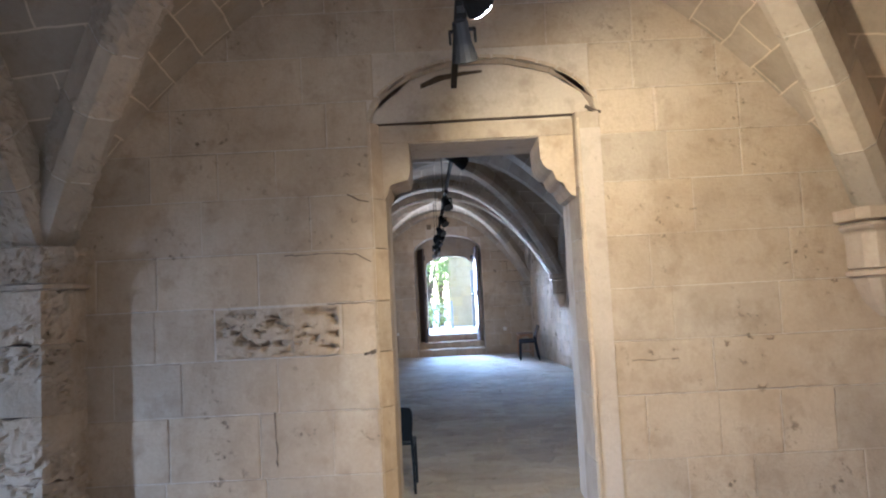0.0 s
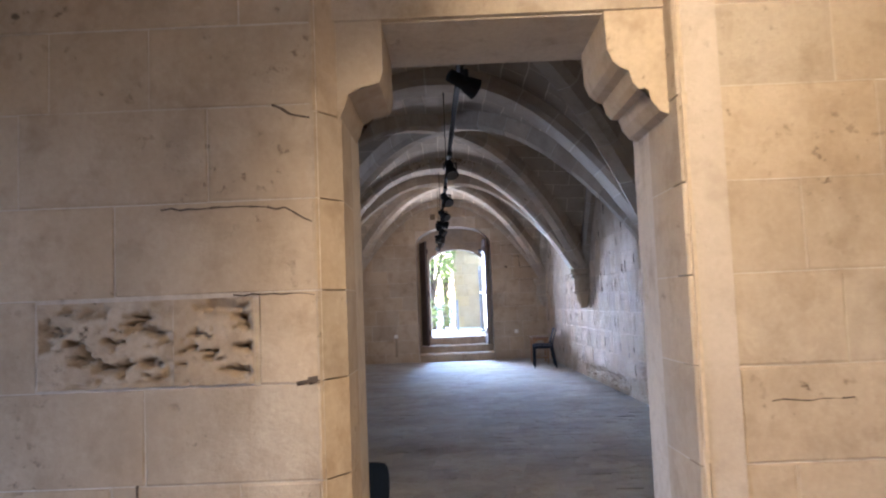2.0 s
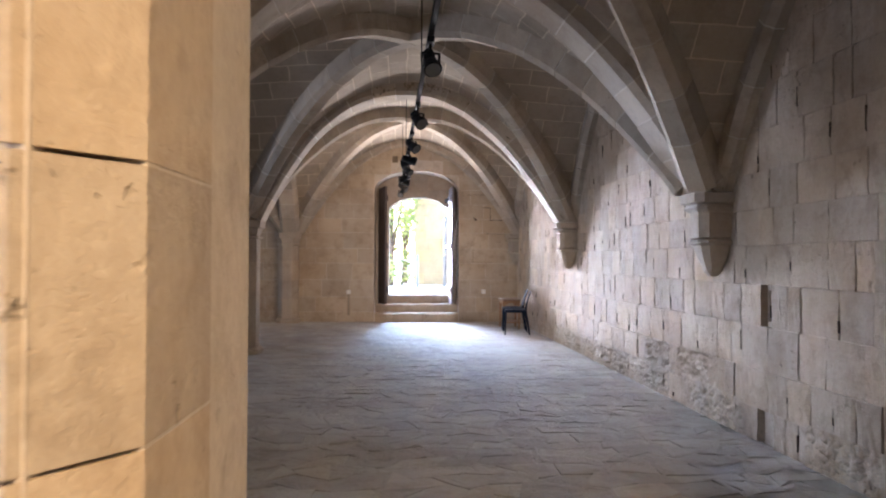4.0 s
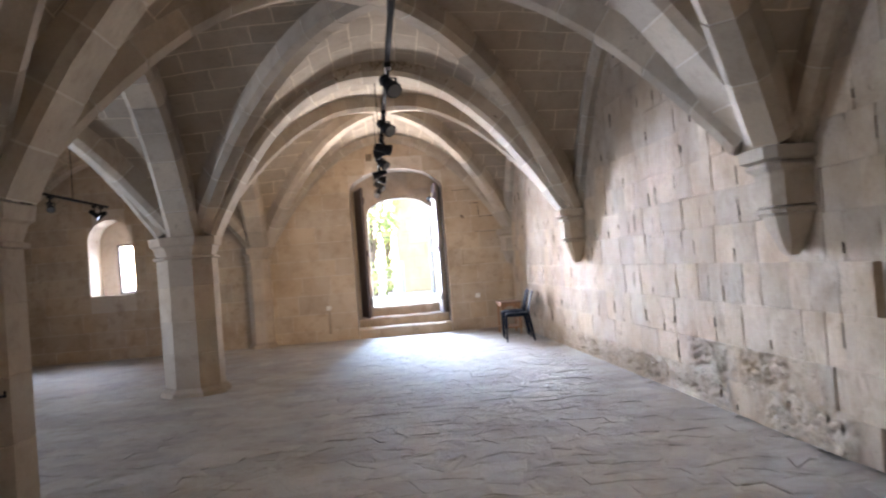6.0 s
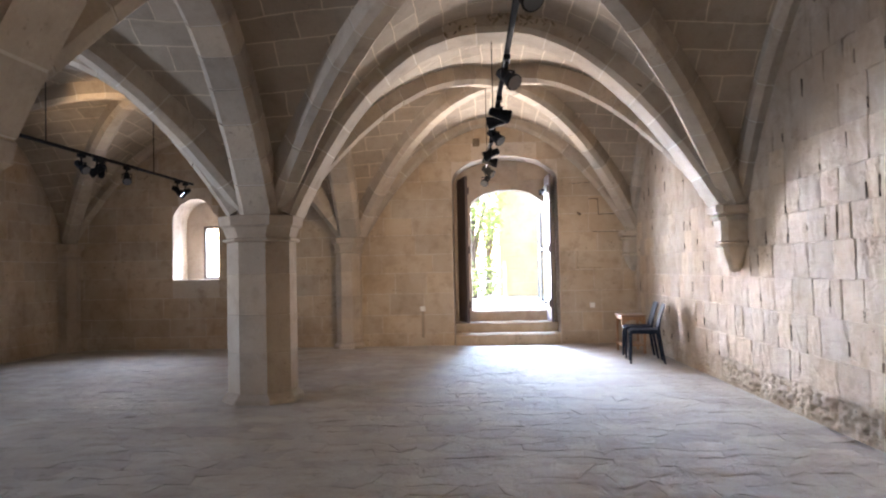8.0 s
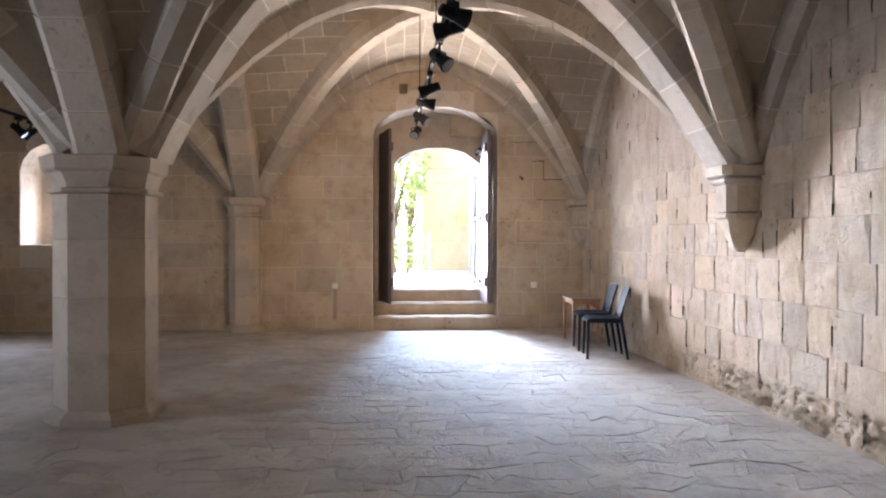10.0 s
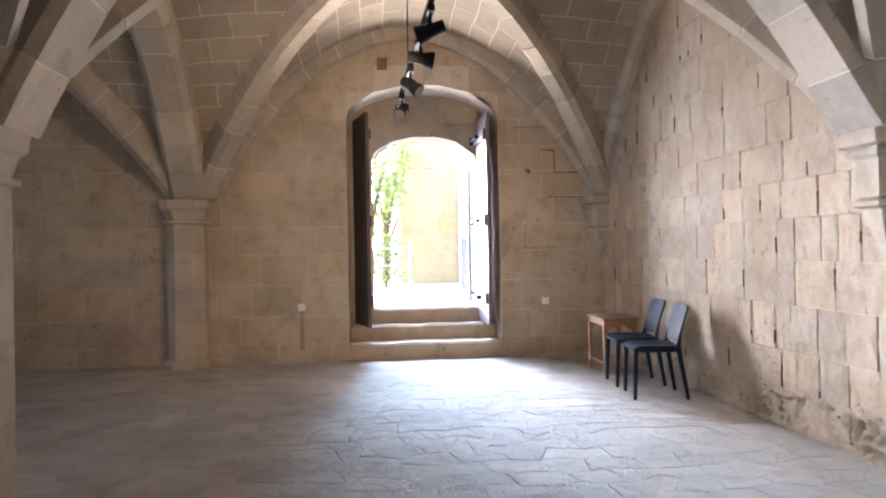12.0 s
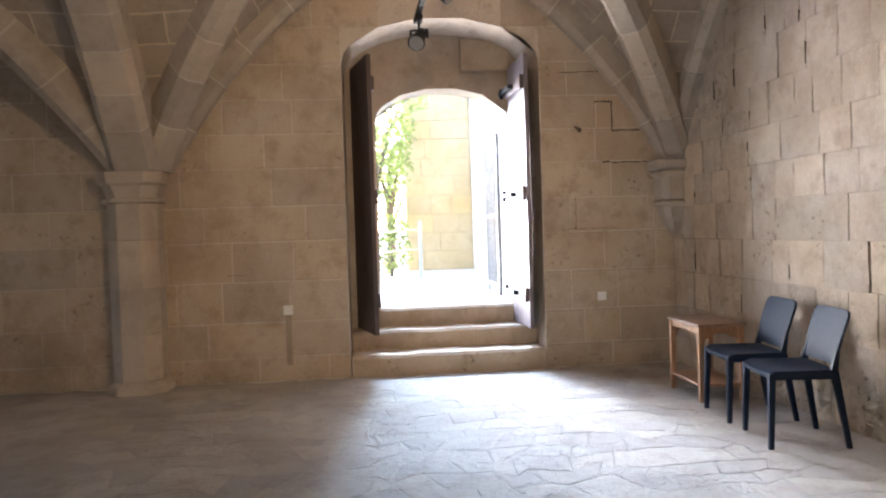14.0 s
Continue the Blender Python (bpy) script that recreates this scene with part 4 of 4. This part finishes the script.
for k, (z0, z1) in enumerate(zip(jambs, jambs[1:])):
    bm = bmesh.new()
    vs = [(-0.462, 4.787), (-0.374, 4.92), (-0.374, 5.2), (-0.47, 5.2), (-0.47, 4.787)]
    lo, hi = [bm.verts.new((x, y, z0 + 0.003)) for x, y in vs], [bm.verts.new((x, y, z1 - 0.003)) for x, y in vs]
    for i in range(5):
        bm.faces.new((lo[i], lo[(i + 1) % 5], hi[(i + 1) % 5], hi[i]))
    bm.faces.new(lo[::-1]), bm.faces.new(hi)
    part("jamb_stone", bm, STONE, wall_south)
    bm = bmesh.new()
    vs = [(1.085, 4.79), (0.932, 4.79), (0.924, 4.798), (0.924, 5.2), (1.085, 5.2)]
    lo, hi = [bm.verts.new((x, y, z0 + 0.003)) for x, y in vs], [bm.verts.new((x, y, z1 - 0.003)) for x, y in vs]
    for i in range(5):
        bm.faces.new((lo[i], lo[(i + 1) % 5], hi[(i + 1) % 5], hi[i]))
    bm.faces.new(lo[::-1]), bm.faces.new(hi)
    part("jamb_stone", bm, STONE, wall_south)
part("plaster_band", boxed(0.955, 1.09, 4.786, 4.81, 0.0, 2.62, None, 0.002), PLASTER, wall_south, "pale plaster strip beside the doorway")
for k in range(15):
    t0, t1 = math.pi * k / 15 + 0.012, math.pi * (k + 1) / 15 - 0.012
    cx, hw, hz, zc = 0.31, 0.76, 0.40, 2.735
    pts = [(cx - (hw + 0.0) * math.cos(t), zc + hz * math.sin(t)) for t in (t0, (t0 + t1) / 2, t1)]
    pts += [(cx - (hw + 0.02) * math.cos(t), zc + (hz + 0.02) * math.sin(t)) for t in (t1, (t0 + t1) / 2, t0)]
    bm = bmesh.new()
    prism(bm, pts, pose(0, 4.78, 0), 0.13)
    part("arch_stone", bm, STONE, wall_south)
cable = thing("wall_cable", "thin painted cable running down beside the doorway", "cable", Matrix.Translation((0.945, 4.782, 0)))
bm = bmesh.new()
for z0, z1 in ((0.0, 0.9), (0.9, 1.8), (1.8, 2.69)):
    bar(bm, (0, 0, z0), (0.004 if z0 == 0.9 else -0.003, 0, z1), 0.007, 0.007)
part("cable_run", bm, CABLE, cable)
for z in (0.85, 2.18):
    part("cable_clip", boxed(-0.012, 0.012, -0.01, 0.02, z, z + 0.045), CABLE, cable)


def pitted(name, m, w, h, seed, depth=0.05, nx=34, nz=18, parent=None, mat=ERODED, thr=0.1, base=0.016, grain=(8, 19)):
    """A weathered stone face, eaten into hollows."""
    vs, fs = [], []
    for j in range(nz + 1):
        for i in range(nx + 1):
            u, v = i / nx, j / nz
            p = Vector((u * w * grain[0] + seed, v * h * grain[1], seed * 1.7))
            a = noise.noise(p) + 0.55 * noise.noise(p * 2.3) + 0.4 * noise.noise(p * 5.1)
            edge = min(1, min(u, 1 - u) * 8, min(v, 1 - v) * 5)
            vs.append(m @ Vector((u * w, -base + depth * edge * min(1, max(0, a - thr) * 2.6) + 0.006 * a, v * h)))
    for j in range(nz):
        for i in range(nx):
            k = j * (nx + 1) + i
            fs.append((k, k + 1, k + nx + 2, k + nx + 1))
    ob = raw(name, vs, fs, mat, parent)
    for f in ob.data.polygons:
        f.use_smooth = True
    return ob


ERO_S = [(-1.515, -1.006), (-1.004, -0.705)]
for k, (a, b) in enumerate(ERO_S):
    pitted("eroded_block", M_S @ Matrix.Translation((a, 0, 1.2)), b - a, 0.32, 3.1 + k * 5, parent=wall_south, depth=0.07, thr=0.12, nx=70, nz=40)


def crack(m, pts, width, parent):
    """An open joint: its shade as a thin dark seam along pts (u, z) of a wall face."""
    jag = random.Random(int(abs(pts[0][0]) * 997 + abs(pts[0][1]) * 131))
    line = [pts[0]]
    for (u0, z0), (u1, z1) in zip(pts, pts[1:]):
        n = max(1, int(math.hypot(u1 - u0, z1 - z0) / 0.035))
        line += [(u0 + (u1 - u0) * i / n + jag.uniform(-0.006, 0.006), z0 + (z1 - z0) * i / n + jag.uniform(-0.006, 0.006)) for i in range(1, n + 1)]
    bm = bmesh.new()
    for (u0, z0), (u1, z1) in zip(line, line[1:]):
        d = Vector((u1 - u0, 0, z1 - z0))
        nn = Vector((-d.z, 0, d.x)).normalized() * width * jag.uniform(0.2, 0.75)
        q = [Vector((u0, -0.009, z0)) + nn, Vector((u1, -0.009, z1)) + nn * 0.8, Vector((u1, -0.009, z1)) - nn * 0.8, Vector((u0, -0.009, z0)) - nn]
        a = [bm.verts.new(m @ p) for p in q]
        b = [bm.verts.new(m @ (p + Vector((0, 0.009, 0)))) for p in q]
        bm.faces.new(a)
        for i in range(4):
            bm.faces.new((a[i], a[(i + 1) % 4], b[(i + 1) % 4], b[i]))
    part("open_joint", bm, JOINT_SHADE, parent)


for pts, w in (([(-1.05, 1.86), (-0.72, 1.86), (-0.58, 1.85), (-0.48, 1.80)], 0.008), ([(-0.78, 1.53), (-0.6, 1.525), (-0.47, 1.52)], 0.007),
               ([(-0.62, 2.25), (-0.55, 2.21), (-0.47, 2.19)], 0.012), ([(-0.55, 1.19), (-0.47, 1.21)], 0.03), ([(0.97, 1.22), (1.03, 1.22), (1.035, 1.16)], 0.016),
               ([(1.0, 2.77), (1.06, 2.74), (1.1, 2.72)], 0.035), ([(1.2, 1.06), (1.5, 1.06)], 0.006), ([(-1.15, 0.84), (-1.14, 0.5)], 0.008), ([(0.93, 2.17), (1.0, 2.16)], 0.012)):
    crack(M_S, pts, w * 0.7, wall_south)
# seams over the door, the joint's shade in their dark colour
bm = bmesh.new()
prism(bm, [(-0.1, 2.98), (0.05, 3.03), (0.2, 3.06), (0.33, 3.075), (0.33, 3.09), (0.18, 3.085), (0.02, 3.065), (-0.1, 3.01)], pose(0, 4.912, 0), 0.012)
part("open_joint", bm, JOINT_SHADE, wall_south)

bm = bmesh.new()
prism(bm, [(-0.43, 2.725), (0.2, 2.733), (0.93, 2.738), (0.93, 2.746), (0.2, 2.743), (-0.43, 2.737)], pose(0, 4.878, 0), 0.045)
part("open_joint", bm, JOINT_SHADE, wall_south)

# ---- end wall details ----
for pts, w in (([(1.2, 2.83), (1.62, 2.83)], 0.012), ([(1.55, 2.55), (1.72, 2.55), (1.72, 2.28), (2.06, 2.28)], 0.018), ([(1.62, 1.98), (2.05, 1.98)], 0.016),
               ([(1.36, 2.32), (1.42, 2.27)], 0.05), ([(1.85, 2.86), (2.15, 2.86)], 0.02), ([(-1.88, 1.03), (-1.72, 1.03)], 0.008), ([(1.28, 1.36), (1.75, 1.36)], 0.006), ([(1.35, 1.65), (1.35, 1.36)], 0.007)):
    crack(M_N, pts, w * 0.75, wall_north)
for x, z, w in ((-1.35, 0.705, 0.085), (1.575, 0.72, 0.085)):
    ob = thing("wall_socket", "small white socket box on the stone wall", "socket", Matrix.Translation((x, 19.835, z)), "white wall sockets")
    part("backbox", boxed(-w / 2, w / 2, -0.03, 0.0, -w / 2, w / 2, None, 0.005), WHITE, ob)
    part("faceplate", boxed(-w / 2 + 0.008, w / 2 - 0.008, -0.036, -0.03, -w / 2 + 0.008, w / 2 - 0.008, None, 0.002), WHITE, ob)
    if x < 0:
        part("cable_chase", boxed(-0.028, 0.024, 0.0025, 0.014, FZ + 0.14 - z, -w / 2 - 0.003), CHASE, ob, "mortar-filled cable chase")
# raised dark plate in place of the vent's shaded hollow
part("vent_stone", boxed(-0.42, -0.30, 19.83, 19.85, 3.52, 3.66), HOLLOW_SHADE, wall_north, "small square vent hole, its shade in the colour")
part("niche_patch", boxed(0.37, 0.86, 20.42, 20.47, 2.98, 3.29, None, 0.006), STONE, wall_north, "paler repair stone over the door")
# iron bracket on the first pier
br = thing("iron_bracket", "small rusty iron bracket fixed to the pier", "bracket", Matrix.Translation((PX + 0.15, 9.705, 0.875)))
part("bracket_arm", boxed(0.0, 0.2, -0.012, 0.0, -0.007, 0.007, None, 0.003), METALBLACK, br)
part("bracket_hook", boxed(0.186, 0.2, -0.012, 0.0, 0.0, 0.03, None, 0.003), METALBLACK, br)

# ---- masonry pieces ----
block_face(wall_north, M_N, -7.9, 2.4, courses_n, 0.62, [(-0.8, 1.03, 0.0, 2.92, 0.43), WIN_N], STONE, 5, proud=0.006, joint=0.005, bev=0.006, rough=0.003, top=lambda u: 4.0)
courses_s = [0.0, 0.42, 0.835, 1.19, 1.535, 1.885, 2.25, 2.57, 2.88, 3.2, 3.5, 3.8, 4.1, 4.4]
CUTS_S = {1: (-1.84, -1.25, -0.77, 1.27, 1.75, 2.15, 2.5), 2: (-2.2, -1.75, -1.12), 3: (-1.92, -1.53, -0.69, 1.5, 2.2), 4: (-2.3, -1.9, -1.23), 5: (-1.6, -0.87, 1.68, 2.4)}
block_face(wall_south, M_S, -3.2, 2.95, courses_s, 0.66, [(-0.46, 1.08, -0.2, 2.735, 0.415)], STONE, 11, proud=0.006, joint=0.0035, bev=0.006, rough=0.004, fixed=CUTS_S,
           skip=lambda u, z: (-1.5 < u < -0.72 and 1.2 < z < 1.5))
courses_e = [FZ, 0.31, 0.6, 0.93, 1.24, 1.54, 1.81, 2.09, 2.4, 2.72, 3.04, 3.36, 3.7, 4.0]
HOLES_E = [(4.02, 4.16, 0.95, 1.22, 0.0), (3.99, 4.21, FZ, 0.31, 0.0)]
rnd = random.Random(77)
GONE = [(rnd.uniform(8.0, 14.0), 0.2) for _ in range(13)] + [(rnd.uniform(2.0, 7.6), 0.2) for _ in range(16)] + [(rnd.uniform(2.0, 4.6), 0.46) for _ in range(6)] + [(rnd.uniform(5.2, 6.4), 0.46) for _ in range(2)]
GONE = [g for g in GONE if abs(g[0] - 4.1) > 0.55]
SLOTS = []
near_gap = lambda u, z: any(abs(u - a) < 0.26 and abs(z - b) < 0.12 for a, b in GONE)
block_face(wall_east, M_E, 1.6, 14.65, courses_e, 0.29, HOLES_E, EAST, 21, proud=0.012, joint=0.0045, skip=near_gap, deep=0.05, rugged=True, slots=SLOTS)
for k, (a, b) in enumerate(GONE):
    pitted("eroded_block", M_E @ Matrix.Translation((a - 0.43, 0, b - 0.14)), 0.86, 0.28, 1.3 * k, depth=0.058, base=0.016, grain=(17, 24), nx=44, nz=20, parent=wall_east, thr=0.0)
block_face(wall_west, M_W, 4.0, 14.65, courses_n, 0.62, WIN_W, STONE, 31, proud=0.006, joint=0.005, bev=0.006, rough=0.003)
block_face(yard_wall, M_Y, 0.14, 1.41, [0.0, 0.38, 0.74, 1.1, 1.48, 1.85, 2.2, 2.58, 2.95, 3.3, 3.7, 4.1, 4.55], 0.62, [], YARD, 51, proud=0.012, joint=0.007)
rnd = random.Random(5)
# thin dark slivers carry the shade of the upright slots
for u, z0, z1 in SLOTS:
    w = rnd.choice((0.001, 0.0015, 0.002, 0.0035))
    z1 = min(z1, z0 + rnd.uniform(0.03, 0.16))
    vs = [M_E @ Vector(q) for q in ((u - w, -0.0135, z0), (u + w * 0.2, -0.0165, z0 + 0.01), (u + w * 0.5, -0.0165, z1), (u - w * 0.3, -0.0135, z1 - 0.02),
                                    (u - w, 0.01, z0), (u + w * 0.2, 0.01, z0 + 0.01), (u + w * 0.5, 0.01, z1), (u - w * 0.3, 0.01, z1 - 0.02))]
    raw("open_joint", vs, [(0, 1, 2, 3), (0, 1, 5, 4), (1, 2, 6, 5), (2, 3, 7, 6), (3, 0, 4, 7)], JOINT_SHADE, wall_east)

# ---- gouges worn at the crown of the hall arch, their shade as dark patches ----
rnd = random.Random(9)
for hall_arch in [o for o in bpy.data.objects if o.parent is None and o.name.startswith("transverse_arch") and o.location.x > -1.0 and o.location.y > 13]:
    face = -0.25
    for k in range(70):
        x = rnd.gauss(0.05, 0.42)
        z = 1.87 - 1.87 * (x / 2.2) ** 2 + rnd.uniform(0.07, 0.24)
        w, h, lean = rnd.uniform(0.006, 0.022), rnd.uniform(0.01, 0.04), rnd.uniform(-0.03, 0.03)
        bm = bmesh.new()
        ring = [(x + w * math.cos(q) * rnd.uniform(0.6, 1.2) + lean * math.sin(q), z + h * math.sin(q) * rnd.uniform(0.7, 1.1)) for q in (0, 1.05, 2.1, 3.14, 4.2, 5.25)]
        front = [bm.verts.new((u, face - 0.002, v)) for u, v in ring]
        back = [bm.verts.new((u, face + 0.02, v)) for u, v in ring]
        bm.faces.new(front)
        for i in range(6):
            bm.faces.new((front[i], front[(i + 1) % 6], back[(i + 1) % 6], back[i]))
        part("gouge", bm, HOLLOW_SHADE, hall_arch)

# ---- flagstones ----
def flags(parent, x0, x1, y0, y1, level, seed, single, near, material, joined, dx=0.15, dy=0.215):
    """Irregular six-sided flagstones with shared, wandering joints."""
    rnd = random.Random(seed)
    jit = {}

    def corner(k, j):
        if (k, j) not in jit:
            jit[k, j] = (rnd.uniform(-0.085, 0.085), rnd.uniform(-0.07, 0.07))
        a, b = jit[k, j]
        y = min(y1, max(y0, y0 + j * dy + b))
        return Vector((min(WX(y) + 0.02 if x1 > 2.4 and y > 5 else x1, max(x0, x0 + k * dx + a)), y, level))
    count, rv, rf = 0, [], []
    for j in range(int((y1 - y0) / dy) + 1):
        for i in range(-1, int((x1 - x0) / dx / 2) + 1):
            k = 2 * i + j % 2
            ring = [corner(k, j), corner(k + 1, j), corner(k + 2, j), corner(k + 2, j + 1), corner(k + 1, j + 1), corner(k, j + 1)]
            c = sum(ring, Vector()) / 6
            if c.x < x0 + 0.05 or max(p.x for p in ring) - min(p.x for p in ring) < 0.12 or max(p.y for p in ring) - min(p.y for p in ring) < 0.1:
                continue
            lift, tx, ty = rnd.uniform(-0.002, 0.002), rnd.uniform(-0.008, 0.008), rnd.uniform(-0.012, 0.012)
            rel = min(1.5, max(0.35, 1.5 - (c.y - 8.0) * 0.17))  # smoother towards the courtyard door
            lift, tx, ty = lift * rel, tx * rel, ty * rel
            worn = [rnd.uniform(-0.0045, 0.0035) * rel for _ in range(6)]
            z = lambda p: lift + (p.x - c.x) * tx + (p.y - c.y) * ty
            shrink = lambda p, s: c + (p - c) * (1 - s / max(0.1, (p - c).length))
            outer = [shrink(p, 0.001) for p in ring]
            inner = [shrink(p, 0.022 + rnd.uniform(-0.008, 0.012)) for p in ring]
            mids = [c + (p - c) * 0.55 for p in ring]
            vs = [p - Vector((0, 0, 0.03)) for p in outer] + [p + Vector((0, 0, z(p) + e - 0.0022)) for p, e in zip(outer, worn)] + [p + Vector((0, 0, z(p) + e)) for p, e in zip(inner, worn)]
            vs += [p + Vector((0, 0, z(p) + rnd.uniform(-0.006, 0.006) * rel)) for p in mids]
            fs = [tuple(range(18, 24))]
            for r in range(3):
                fs += [(6 * r + q, 6 * r + (q + 1) % 6, 6 * r + 6 + (q + 1) % 6, 6 * r + 6 + q) for q in range(6)]
            if near(c) and count < single:
                raw("flagstone", vs, fs, material, parent)
                count += 1
            else:
                n = len(rv)
                rv += vs
                rf += [tuple(q + n for q in f) for f in fs]
    if rv:
        tagged(raw("flagstones", rv, rf, joined, parent), kind="stuff")


flags(floor, AX, 2.68, 5.2, 19.86, FZ, 41, 300, lambda c: -2.3 < c.x and 6.5 < c.y, FLAG, FLAGS)
flags(floor_south, AX, 2.95, -5.2, 5.2, 0.0, 43, 0, lambda c: False, FLAG, FLAGS)
